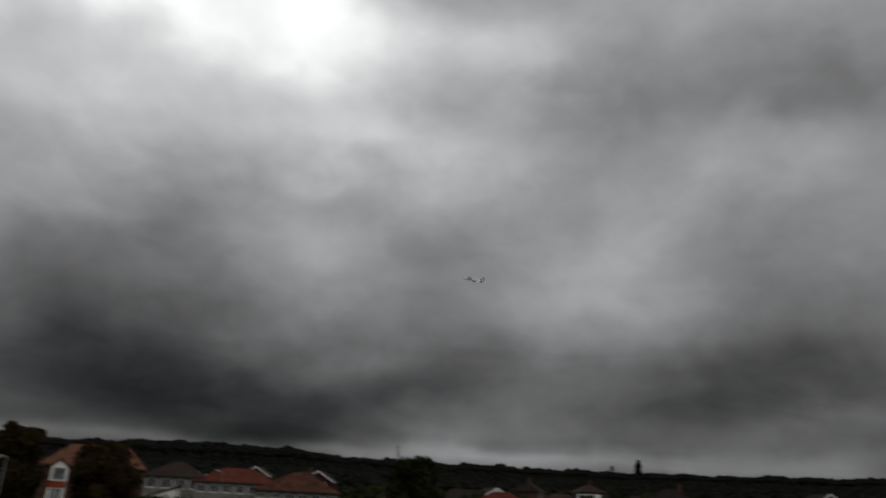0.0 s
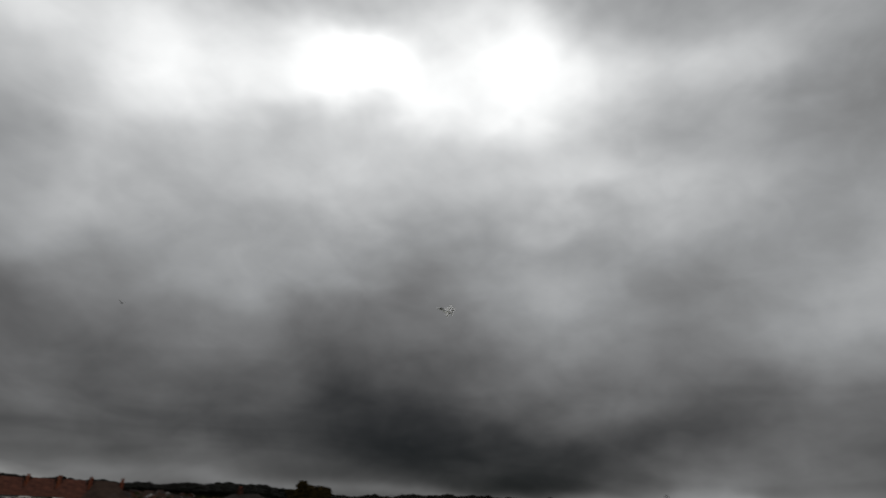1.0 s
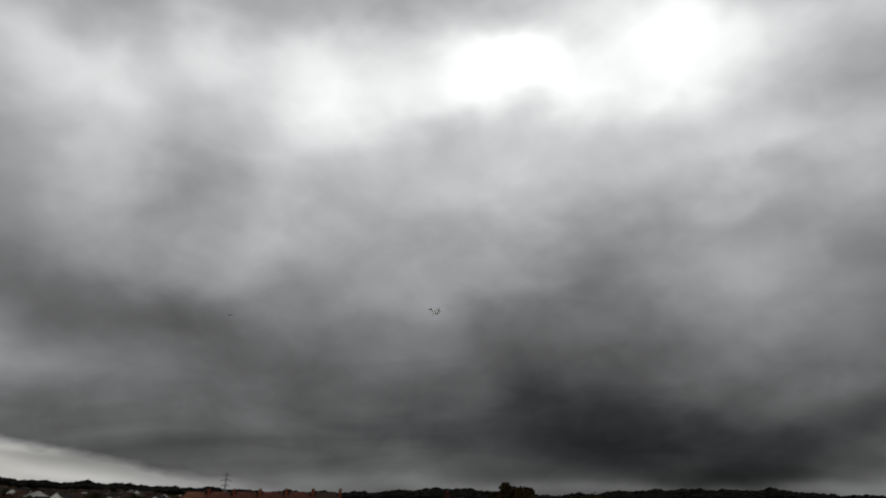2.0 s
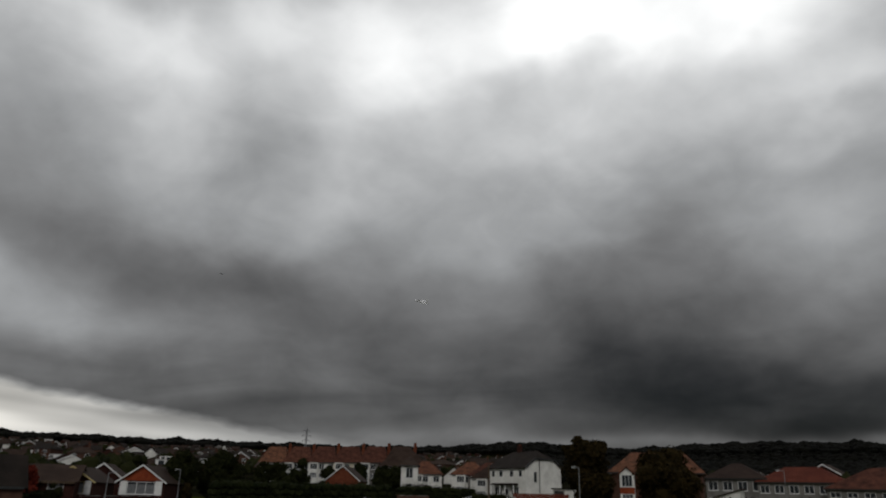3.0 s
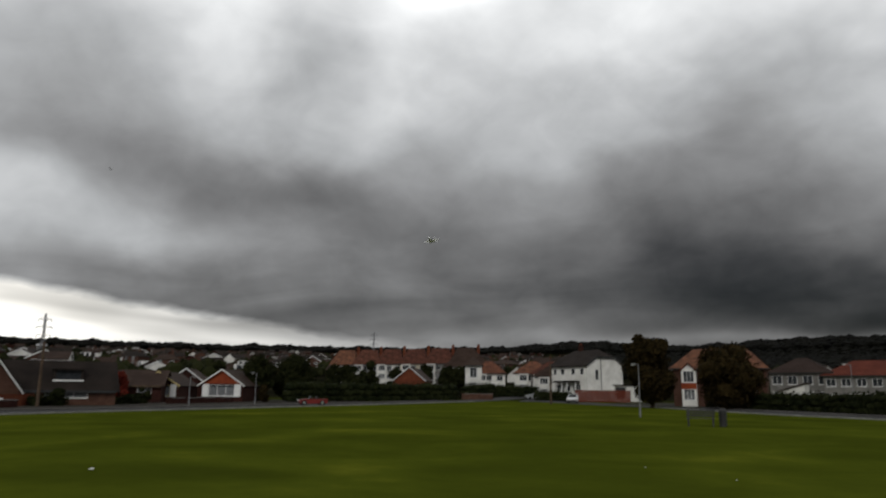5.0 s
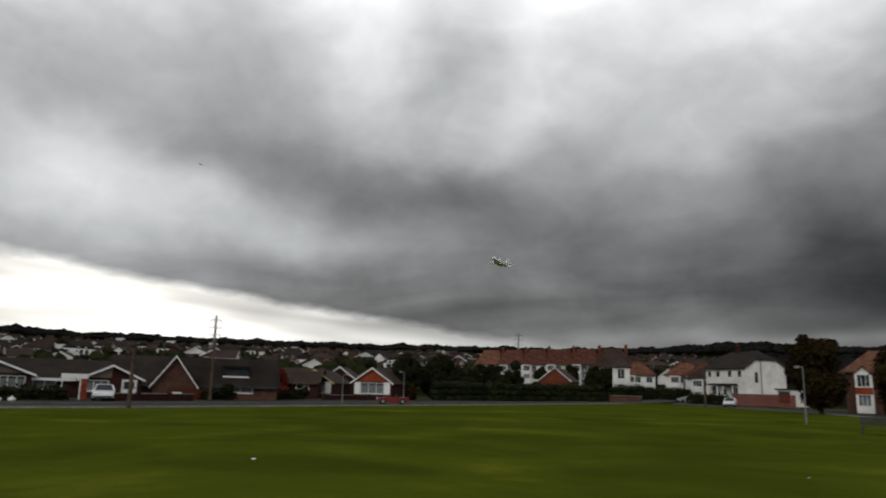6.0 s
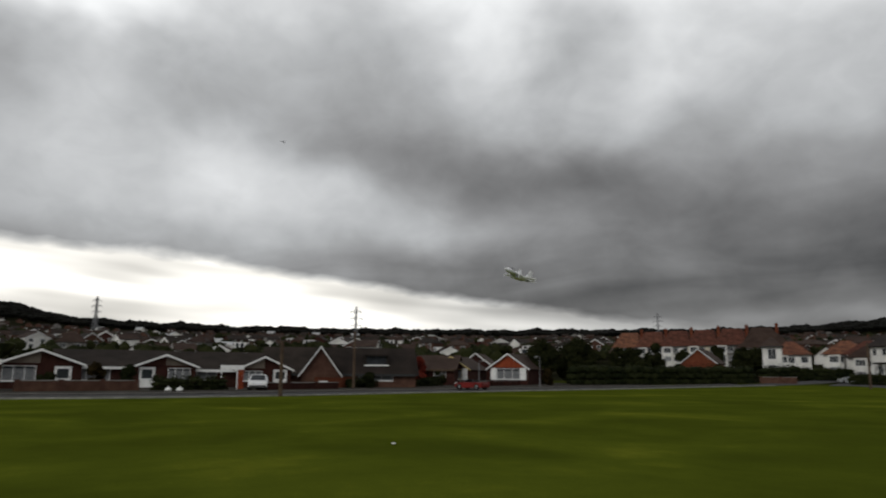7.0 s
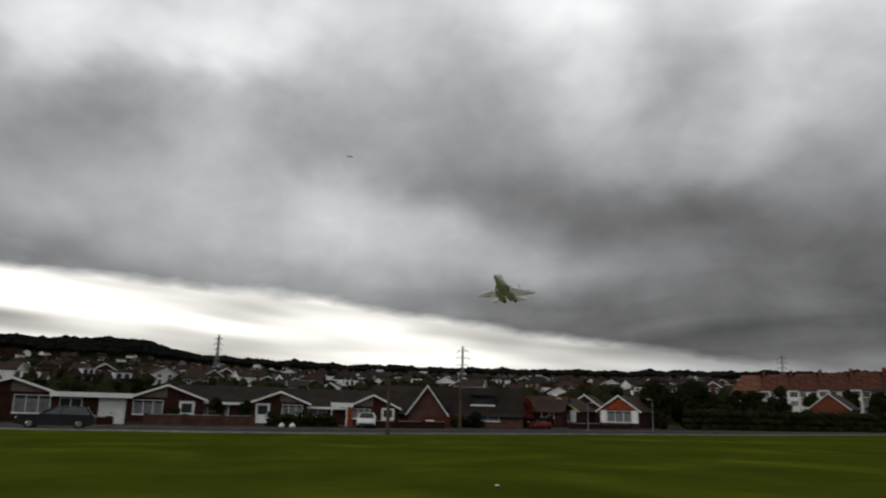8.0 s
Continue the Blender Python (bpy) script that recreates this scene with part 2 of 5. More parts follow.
def grass_material():
    """Mown grass near by, rough scrub and gardens on the slope beyond the roads."""
    m = bpy.data.materials.new("mown_grass")
    m.use_nodes = True
    g = Graph(m.node_tree)
    b = g.nodes["Principled BSDF"]
    at = g.node("ShaderNodeNewGeometry").outputs["Position"]
    patches = g.noise(at, 0.16, 4, 0.5, 0.5).outputs[0]
    tufts = g.noise(at, 1.6, 5, 0.65).outputs[0]
    blades = g.noise(at, 14.0, 3, 0.7).outputs[0]
    f = g.op("MULTIPLY_ADD", g.op("SUBTRACT", tufts, 0.5), 0.22, patches)
    f = g.op("MULTIPLY_ADD", g.op("SUBTRACT", blades, 0.5), 0.2, f)
    lawn = g.ramp(f, [(0.25, (0.042, 0.054, 0.006)), (0.45, (0.056, 0.071, 0.007)), (0.60, (0.074, 0.092, 0.009)), (0.76, (0.122, 0.134, 0.013))])
    scrub = g.ramp(g.noise(at, 0.05, 6, 0.65).outputs[0], [(0.35, (0.008, 0.008, 0.005)), (0.55, (0.016, 0.016, 0.009)), (0.7, (0.030, 0.025, 0.016))])
    sep = g.node("ShaderNodeSeparateXYZ")
    g.put(sep.inputs[0], at)
    r = g.op("SQRT", g.op("ADD", g.op("MULTIPLY", sep.outputs[0], sep.outputs[0]), g.op("MULTIPLY", sep.outputs[1], sep.outputs[1])))
    far = g.op("DIVIDE", g.op("SUBTRACT", r, 125.0), 25.0, clamp=True)
    g.put(b.inputs["Base Color"], g.mix(far, lawn, scrub))
    b.inputs["Roughness"].default_value = 1.0
    b.inputs["Specular IOR Level"].default_value = 0.0
    bn = g.node("ShaderNodeBump")
    bn.inputs["Strength"].default_value, bn.inputs["Distance"].default_value = 0.3, 0.03
    g.put(bn.inputs["Height"], g.op("ADD", tufts, blades))
    g.put(b.inputs["Normal"], bn.outputs[0])
    return m


M_GRASS = grass_material()
M_ASPHALT = surface("asphalt", (0.034, 0.034, 0.036), (0.062, 0.061, 0.060), 0.85, 0.4, 25, 0.2)
M_PAVING = surface("paving", (0.060, 0.057, 0.053), (0.105, 0.100, 0.092), 0.85, 0.6, 18, 0.2)
M_GARDEN = surface("garden_soil_and_drives", (0.016, 0.014, 0.010), (0.050, 0.044, 0.036), 0.95, 0.35, 12, 0.4)
M_KERB = surface("kerb_concrete", (0.20, 0.195, 0.18), (0.34, 0.33, 0.31), 0.85, 0.8, 20, 0.15)
# pale grey tiles, with the sky they reflect painted into the base colour
M_ROOF_PALE = surface("pale_roof_sky_sheen", (0.34, 0.35, 0.36), (0.50, 0.51, 0.52), 0.6, 0.5, 14, 0.2, 0.15, rows=0.15)
M_BRICK = surface("dark_red_brick", (0.0271, 0.0098, 0.0077), (0.0502, 0.0194, 0.0138), 0.85, 1.2, 26, 0.25, 0.12, rows=0.075)
M_BRICK_RED = surface("red_brick", (0.1200, 0.0328, 0.0168), (0.1800, 0.0568, 0.0272), 0.85, 1.2, 26, 0.25, 0.1, rows=0.075)
M_BRICK_BROWN = surface("brown_brick", (0.0627, 0.0314, 0.0218), (0.1056, 0.0550, 0.0384), 0.85, 1.2, 26, 0.25, 0.12, rows=0.075)
M_TILEHUNG = surface("hanging_tiles", (0.1920, 0.0360, 0.0160), (0.2880, 0.0640, 0.0240), 0.8, 1.4, 22, 0.3, 0.08, rows=0.11)
M_ROOF_DARK = surface("dark_roof_tiles", (0.0156, 0.0120, 0.0102), (0.0318, 0.0246, 0.0204), 0.8, 0.5, 14, 0.3, 0.2, rows=0.15)
M_ROOF_BROWN = surface("brown_roof_tiles", (0.0288, 0.0179, 0.0141), (0.0531, 0.0339, 0.0262), 0.8, 0.5, 14, 0.3, 0.2, rows=0.15)
M_ROOF_ORANGE = surface("orange_clay_tiles", (0.062, 0.028, 0.019), (0.170, 0.068, 0.042), 0.8, 0.9, 9, 0.3, 0.3, rows=0.15)
M_ROOF_RED = surface("red_clay_tiles", (0.0896, 0.0224, 0.0136), (0.1560, 0.0424, 0.0240), 0.8, 0.45, 12, 0.3, 0.15, rows=0.15)
M_RENDER = surface("white_render", (0.58, 0.57, 0.53), (0.80, 0.79, 0.75), 0.85, 0.5, 20, 0.15, 0.08)
M_CREAM = surface("cream_render", (0.425, 0.383, 0.281), (0.561, 0.518, 0.399), 0.85, 0.5, 20, 0.15, 0.1)
M_PEBBLE = surface("grey_pebbledash", (0.1326, 0.1272, 0.1176), (0.2142, 0.2040, 0.1890), 0.9, 0.6, 30, 0.4, 0.15)
M_CLAD = surface("tan_cladding", (0.1144, 0.0896, 0.0720), (0.1680, 0.1384, 0.1112), 0.75, 0.8, 15, 0.15, 0.1, rows=0.15)
M_PALECLAD = surface("pale_cladding", (0.42, 0.42, 0.42), (0.58, 0.58, 0.57), 0.7, 0.8, 15, 0.15, rows=0.15)
M_WHITE = surface("white_paint", (0.66, 0.66, 0.64), (0.84, 0.84, 0.82), 0.45, 1.5, 20, 0.05)
M_YELLOW = surface("yellowed_paint", (0.36, 0.28, 0.10), (0.52, 0.42, 0.18), 0.5, 1.5, 20, 0.05)
M_TIMBER = surface("weathered_timber", (0.056, 0.038, 0.026), (0.112, 0.079, 0.054), 0.85, 2.0, 18, 0.3)
M_FENCE = surface("red_stained_fence", (0.098, 0.024, 0.015), (0.173, 0.045, 0.026), 0.85, 1.5, 18, 0.25, 0.15)
M_STEEL = surface("galvanised_steel", (0.24, 0.25, 0.25), (0.38, 0.39, 0.39), 0.5, 2.0, 16, 0.05, 0.0, 0.6)
M_PYLON = surface("pylon_steel", (0.12, 0.125, 0.13), (0.20, 0.20, 0.21), 0.6, 0.4, 6, 0.05, 0.0, 0.4)
M_DARK = surface("dark_metal", (0.018, 0.018, 0.018), (0.04, 0.04, 0.04), 0.5, 2.0, 16, 0.05, 0.0, 0.3)
M_RUBBER = surface("tyre_rubber", (0.012, 0.012, 0.012), (0.03, 0.03, 0.03), 0.8, 3.0, 20, 0.05)
M_POST = surface("grey_post_paint", (0.13, 0.135, 0.14), (0.22, 0.22, 0.225), 0.6, 2.0, 16, 0.05)
M_LAMP = surface("lamp_lens", (0.75, 0.75, 0.72), (0.88, 0.88, 0.85), 0.25, 3.0, 20, 0.0)
M_CHROME = surface("bright_metal", (0.5, 0.5, 0.5), (0.65, 0.65, 0.65), 0.25, 3.0, 20, 0.0, 0.0, 1.0)
M_CAR_RED = surface("red_car_paint", (0.13, 0.008, 0.006), (0.18, 0.012, 0.009), 0.35, 1.0, 10, 0.0)
M_CAR_WHITE = surface("white_car_paint", (0.66, 0.67, 0.68), (0.76, 0.77, 0.78), 0.25, 1.0, 10, 0.0)
M_CAR_SILVER = surface("silver_car_paint", (0.34, 0.36, 0.37), (0.44, 0.45, 0.46), 0.25, 1.0, 10, 0.0, 0.0, 0.4)
M_CAR_DARK = surface("dark_grey_car_paint", (0.012, 0.013, 0.016), (0.022, 0.023, 0.026), 0.35, 1.0, 10, 0.0)
def foam_material():
    """Expanded foam: white, faintly pearly, letting light through where it is thin."""
    m = surface("white_foam", (0.85, 0.85, 0.89), (0.91, 0.91, 0.95), 0.35, 6.0, 60, 0.04)
    b = m.node_tree.nodes["Principled BSDF"]
    b.inputs["Subsurface Weight"].default_value = 1.0
    b.inputs["Subsurface Radius"].default_value = (1.0, 1.0, 1.0)
    b.inputs["Subsurface Scale"].default_value = 0.06
    return m


M_CAR_DARK.node_tree.nodes["Principled BSDF"].inputs["Specular IOR Level"].default_value = 0.2
M_FOAM = foam_material()
M_CANOPY = surface("dark_canopy", (0.012, 0.013, 0.016), (0.03, 0.03, 0.035), 0.12, 8.0, 60, 0.0)
M_JETGREY = surface("grey_paint", (0.16, 0.16, 0.16), (0.26, 0.26, 0.255), 0.5, 8.0, 60, 0.0)
M_BARK = surface("bark", (0.035, 0.026, 0.019), (0.085, 0.065, 0.048), 0.95, 3.0, 14, 0.5)
M_FEATHER = surface("dark_feathers", (0.02, 0.02, 0.02), (0.06, 0.058, 0.055), 0.7, 6.0, 40, 0.0)
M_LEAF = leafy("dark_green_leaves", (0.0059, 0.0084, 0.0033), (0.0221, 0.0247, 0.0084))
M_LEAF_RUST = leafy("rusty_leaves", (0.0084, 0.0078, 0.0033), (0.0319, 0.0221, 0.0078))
M_LEAF_RED = leafy("red_leaves", (0.07, 0.012, 0.010), (0.17, 0.03, 0.018))
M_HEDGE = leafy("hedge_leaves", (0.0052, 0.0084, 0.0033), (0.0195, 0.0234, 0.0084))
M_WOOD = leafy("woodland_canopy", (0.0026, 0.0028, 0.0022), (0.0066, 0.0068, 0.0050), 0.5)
M_PANE = surface("dark_window_pane", (0.020, 0.023, 0.026), (0.045, 0.05, 0.055), 0.08, 2.0, 10, 0.0)
M_CURTAIN = surface("net_curtain", (0.12, 0.125, 0.13), (0.20, 0.205, 0.21), 0.9, 3.0, 20, 0.1)


# ---------------------------------------------------------------- mesh helpers
def finish(name, bm, material, smooth=False):
    me = bpy.data.meshes.new(name)
    bmesh.ops.recalc_face_normals(bm, faces=bm.faces)
    bm.to_mesh(me)
    bm.free()
    for mt in material if isinstance(material, (list, tuple)) else (material,):
        me.materials.append(mt)
    if smooth:
        me.polygons.foreach_set("use_smooth", [True] * len(me.polygons))
    return me


def part(name, bm, material, parent, label="", smooth=False):
    ob = new(name, finish(name, bm, material, smooth))
    ob.parent = parent
    return tagged(ob, label)


def thing(name, m, label, category, group="", kind=""):
    ob = new(name)
    ob.matrix_basis = m
    ob.empty_display_size = 0.3
    return tagged(ob, label, category, group, kind)


def box(bm, x0, x1, y0, y1, z0, z1):
    v = [bm.verts.new(p) for p in ((x0, y0, z0), (x1, y0, z0), (x1, y1, z0), (x0, y1, z0), (x0, y0, z1), (x1, y0, z1), (x1, y1, z1), (x0, y1, z1))]
    for f in ((0, 3, 2, 1), (4, 5, 6, 7), (0, 1, 5, 4), (1, 2, 6, 5), (2, 3, 7, 6), (3, 0, 4, 7)):
        bm.faces.new([v[i] for i in f])
    return bm


def boxes(*items):
    bm = bmesh.new()
    for it in items:
        box(bm, *it)
    return bm


def extrude(bm, points, way):
    """A solid from a flat outline and the way through it."""
    way = Vector(way)
    a = [bm.verts.new(p) for p in points]
    b = [bm.verts.new(Vector(p) + way) for p in points]
    bm.faces.new(a)
    bm.faces.new(b[::-1])
    for i in range(len(a)):
        j = (i + 1) % len(a)
        bm.faces.new((a[j], a[i], b[i], b[j]))
    return bm


def beam(bm, p, q, w, h=None):
    """A square bar from p to q."""
    p, q = Vector(p), Vector(q)
    d = (q - p).normalized()
    side = d.cross(Vector((0, 0, 1)) if abs(d.z) < 0.95 else Vector((0, 1, 0))).normalized() * w / 2
    up = side.cross(d).normalized() * (h or w) / 2
    return extrude(bm, [p - side - up, p + side - up, p + side + up, p - side + up], q - p)


def tube(bm, p, q, r0, r1, n=10):
    """A tapered round bar from p to q."""
    p, q = Vector(p), Vector(q)
    d = (q - p).normalized()
    s = d.cross(Vector((0, 0, 1)) if abs(d.z) < 0.95 else Vector((0, 1, 0))).normalized()
    u = s.cross(d)
    rings = [[bm.verts.new(c + (s * math.cos(a) + u * math.sin(a)) * r) for a in [2 * math.pi * i / n for i in range(n)]] for c, r in ((p, r0), (q, r1))]
    for i in range(n):
        j = (i + 1) % n
        bm.faces.new((rings[0][i], rings[0][j], rings[1][j], rings[1][i]))
    bm.faces.new(rings[0][::-1])
    bm.faces.new(rings[1])
    return bm


def wall(bm, x0, x1, y, thick, z0, z1, holes=()):
    """An upright wall along x whose front is at y, with openings (x0, x1, z0, z1) left out of it."""
    xs = sorted({x0, x1, *[h[0] for h in holes], *[h[1] for h in holes]})
    zs = sorted({z0, z1, *[h[2] for h in holes], *[h[3] for h in holes]})
    for a, b in zip(xs, xs[1:]):
        for c, d in zip(zs, zs[1:]):
            mx, mz = (a + b) / 2, (c + d) / 2
            if not any(h[0] < mx < h[1] and h[2] < mz < h[3] for h in holes):
                box(bm, a, b, y, y + thick, c, d)


def ring(bm, x0, x1, z0, z1, f, ya, yb):
    """A rectangular frame in one piece."""
    loops = []
    for y in (ya, yb):
        for d in (0.0, f):
            loops.append([bm.verts.new(p) for p in ((x0 + d, y, z0 + d), (x1 - d, y, z0 + d), (x1 - d, y, z1 - d), (x0 + d, y, z1 - d))])
    fo, fi, bo, bi = loops
    for i in range(4):
        j = (i + 1) % 4
        for q in ((fo[i], fo[j], fi[j], fi[i]), (bo[j], bo[i], bi[i], bi[j]), (fo[j], fo[i], bo[i], bo[j]), (fi[i], fi[j], bi[j], bi[i])):
            bm.faces.new(q)


def window(parent, x0, x1, z0, z1, y, frame_mat=None, bars=1, curtain=False):
    """A framed window set in the front wall at y, with a pane and a sill."""
    bm = bmesh.new()
    f = 0.065
    ring(bm, x0, x1, z0, z1, f, y + 0.02, y + 0.12)
    w = part("window", bm, frame_mat or M_WHITE, parent)
    for i in range(bars):
        c = x0 + (x1 - x0) * (i + 1) / (bars + 1)
        part("glazing_bar", boxes((c - 0.03, c + 0.03, y + 0.03, y + 0.11, z0 + f, z1 - f)), frame_mat or M_WHITE, w)
    part("pane", boxes((x0 + f, x1 - f, y + 0.06, y + 0.07, z0 + f, z1 - f)), M_PANE, w, "dark glass pane")
    part("sill", boxes((x0 - 0.06, x1 + 0.06, y - 0.07, y + 0.02, z0 - 0.06, z0)), M_WHITE, w)
    if curtain:
        part("curtain", boxes((x0 + f, x1 - f, y + 0.05, y + 0.055, z0 + f, z0 + (z1 - z0) * 0.8)), M_CURTAIN, w, "pale net curtain behind the glass")
    return w


def front_door(parent, x0, x1, z0, z1, y, material=None):
    d = part("door", boxes((x0, x1, y + 0.04, y + 0.1, z0, z1)), material or M_WHITE, parent, "white front door")
    part("door_glass", boxes((x0 + 0.25, x1 - 0.25, y + 0.025, y + 0.04, z0 + 0.9, z1 - 0.25)), M_PANE, d)
    part("handle", boxes((x1 - 0.16, x1 - 0.1, y - 0.02, y + 0.04, z0 + 0.95, z0 + 1.1)), M_CHROME, d)
    return d


def slope(bm, p0, p1, p2, p3, thick=0.16):
    """A roof slope: its four upper corners, thickened downwards."""
    n = (Vector(p1) - Vector(p0)).cross(Vector(p3) - Vector(p0)).normalized()
    n = n if n.z > 0 else -n
    extrude(bm, [p0, p1, p2, p3], -n * thick)


def gable_roof_y(bm, x0, x1, y0, y1, eave, top, over=0.35):
    """Ridge runs from front to back."""
    m, k = (x0 + x1) / 2, (top - eave) / ((x1 - x0) / 2)
    slope(bm, (x0 - over, y0 - over, eave - k * over), (m, y0 - over, top), (m, y1 + over, top), (x0 - over, y1 + over, eave - k * over))
    slope(bm, (x1 + over, y0 - over, eave - k * over), (m, y0 - over, top), (m, y1 + over, top), (x1 + over, y1 + over, eave - k * over))


def gable_roof_x(bm, x0, x1, y0, y1, eave, top, over=0.35):
    m, k = (y0 + y1) / 2, (top - eave) / ((y1 - y0) / 2)
    slope(bm, (x0 - over, y0 - over, eave - k * over), (x1 + over, y0 - over, eave - k * over), (x1 + over, m, top), (x0 - over, m, top))
    slope(bm, (x0 - over, y1 + over, eave - k * over), (x1 + over, y1 + over, eave - k * over), (x1 + over, m, top), (x0 - over, m, top))


def hip_roof(bm, x0, x1, y0, y1, eave, top, ridge, over=0.4, thick=0.18):
    """Four slopes up to a ridge along x of the given length."""
    x0, x1, y0, y1 = x0 - over, x1 + over, y0 - over, y1 + over
    mx, my, r = (x0 + x1) / 2, (y0 + y1) / 2, max(ridge, 0.3) / 2
    lo = [bm.verts.new((x, y, eave)) for x, y in ((x0, y0), (x1, y0), (x1, y1), (x0, y1))]
    li = [bm.verts.new((x, y, eave - thick)) for x, y in ((x0, y0), (x1, y0), (x1, y1), (x0, y1))]
    a, b = bm.verts.new((mx - r, my, top)), bm.verts.new((mx + r, my, top))
    for f in ((lo[0], lo[1], b, a), (lo[1], lo[2], b), (lo[2], lo[3], a, b), (lo[3], lo[0], a), li[::-1]):
        bm.faces.new(f)
    for i in range(4):
        j = (i + 1) % 4
        bm.faces.new((li[i], li[j], lo[j], lo[i]))


def bargeboards(bm, x0, x1, y, eave, top, over=0.35, w=0.18):
    """Boards up both verges of a front gable."""
    m, k = (x0 + x1) / 2, (top - eave) / ((x1 - x0) / 2)
    for s in (-1, 1):
        e = x0 - over if s < 0 else x1 + over
        extrude(bm, [(e, y - over - 0.03, eave - k * over + 0.03), (m, y - over - 0.03, top + 0.03), (m, y - over - 0.03, top - w), (e, y - over - 0.03, eave - k * over - w)], (0, -0.05, 0))


def chimney(parent, x, y, z0, z1, material):
    c = part("chimney", boxes((x - 0.4, x + 0.4, y - 0.3, y + 0.3, z0, z1), (x - 0.46, x + 0.46, y - 0.36, y + 0.36, z1, z1 + 0.12)), material, parent)
    for k in (-0.18, 0.18):
        bm = bmesh.new()
        tube(bm, (x + k, y, z1 + 0.12), (x + k, y, z1 + 0.45), 0.12, 0.1, 8)
        part("chimney_pot", bm, M_BRICK_RED, c)
    return c


# ---------------------------------------------------------------- the land
def soft(v, w):
    return w * math.log1p(math.exp(max(-40.0, min(40.0, v / w)))) if v / w < 40 else v


def bearing(x, y):
    return math.degrees(math.atan2(x, y))


def ridge_angle(az):
    """How much the wooded skyline rises above its usual height, in degrees."""
    d = 0.35 * math.exp(-((az + 36.5) / 3.0) ** 2)
    d += 0.95 / (1 + math.exp((az + 99.0) / 0.8)) * (0.75 + 0.25 * math.exp(-((az + 101) / 4) ** 2))
    d += 0.28 / (1 + math.exp((az + 91.0) / 2.5))
    d += 0.40 / (1 + math.exp(-(az + 24.8) / 0.6)) / (1 + math.exp((az + 12.0) / 0.7))
    d += 0.18 / (1 + math.exp(-(az + 12.0) / 2.0)) / (1 + math.exp((az - 6.0) / 3.0))
    d += 0.26 / (1 + math.exp(-(az + 44.0) / 1.5)) / (1 + math.exp((az + 8.0) / 2.5))
    return d - 0.1 + 0.04 * math.sin(az * 0.9) + 0.05 * math.sin(az * 2.3 + 1)


def land(x, y):
    r = math.hypot(x, y)
    if r > 1310:
        r0, drop = 1310.0, (r - 1310) * 0.035
    else:
        r0, drop = r, 0.0
    z = 0.052 * soft(r0 - 150, 14) + 0.034 * soft(r0 - 950, 50)
    s = min(1.0, max(0.0, (r0 - 900) / 380))
    z += r0 * math.tan(radians(ridge_angle(bearing(x, y)))) * s * s * (3 - 2 * s)
    return z - drop


def build_ground():
    radii = [0.0] + [4 + 6 * i for i in range(26)] + [165 + 15 * i for i in range(10)] + [330 + 40 * i for i in range(15)] + [940 + 25 * i for i in range(22)] + [1600, 2200, 3200, 4600]
    n = 240
    verts, faces = [(0, 0, 0)], []
    for r in radii[1:]:
        for i in range(n):
            a = 2 * math.pi * i / n
            x, y = r * math.sin(a), r * math.cos(a)
            verts.append((x, y, land(x, y)))
    for i in range(n):
        faces.append((0, 1 + (i + 1) % n, 1 + i))
    for k in range(len(radii) - 2):
        for i in range(n):
            a, b = 1 + k * n + i, 1 + k * n + (i + 1) % n
            faces.append((a, b, b + n, a + n))
    me = bpy.data.meshes.new("ground")
    me.from_pydata(verts, [], faces)
    me.materials.append(M_GRASS)
    me.polygons.foreach_set("use_smooth", [True] * len(me.polygons))
    return tagged(new("ground", me), "mown green playing field rising to a wooded hillside", "ground", kind="structure")


def offset_line(line, d):
    """A line of plan points moved sideways, to the left of its way."""
    out = []
    for i, p in enumerate(line):
        a, b = Vector(line[max(0, i - 1)]), Vector(line[min(len(line) - 1, i + 1)])
        t = (b - a).normalized()
        out.append(Vector(p) + Vector((-t.y, t.x)) * d)
    return out


def strip(name, line, d0, d1, z0, z1, material, label, category, kind="structure"):
    """A solid ribbon along a plan line between two sideways offsets; follows the land."""
    fine = []
    for a, b in zip(line, line[1:]):
        k = max(1, int((Vector(b) - Vector(a)).length / 4))
        fine += [Vector(a).lerp(Vector(b), i / k) for i in range(k)]
    fine.append(Vector(line[-1]))
    p, q = offset_line(fine, d0), offset_line(fine, d1)
    bm = bmesh.new()
    rows = []
    for a, b in zip(p, q):
        za, zb = land(a.x, a.y), land(b.x, b.y)
        rows.append([bm.verts.new((a.x, a.y, za + z0)), bm.verts.new((a.x, a.y, za + z1)), bm.verts.new((b.x, b.y, zb + z1)), bm.verts.new((b.x, b.y, zb + z0))])
    for r, s in zip(rows, rows[1:]):
        for i in range(4):
            j = (i + 1) % 4
            bm.faces.new((r[i], r[j], s[j], s[i]))
    bm.faces.new(rows[0][::-1]), bm.faces.new(rows[-1])
    return tagged(new(name, finish(name, bm, material)), label, category, kind=kind)


ROAD_A = [(-34, -110), (-42, -72), (-50.5, -22), (-52.2, -2.2), (-55.6, 8), (-62.4, 21.5), (-66.9, 32), (-73.6, 47.6), (-86, 75), (-91, 90), (-104, 122)]
ROAD_B = [(-94, 105), (-77, 97), (-52, 84.5), (-29.5, 68.5), (20, 43), (75, 12)]
ROAD_C = [(-86, 101), (-98, 118), (-124, 152), (-150, 190)]
build_ground()
strip("road_west", ROAD_A, 0.0, 6.4, -0.2, 0.02, M_ASPHALT, "grey asphalt road beside the playing field", "road")
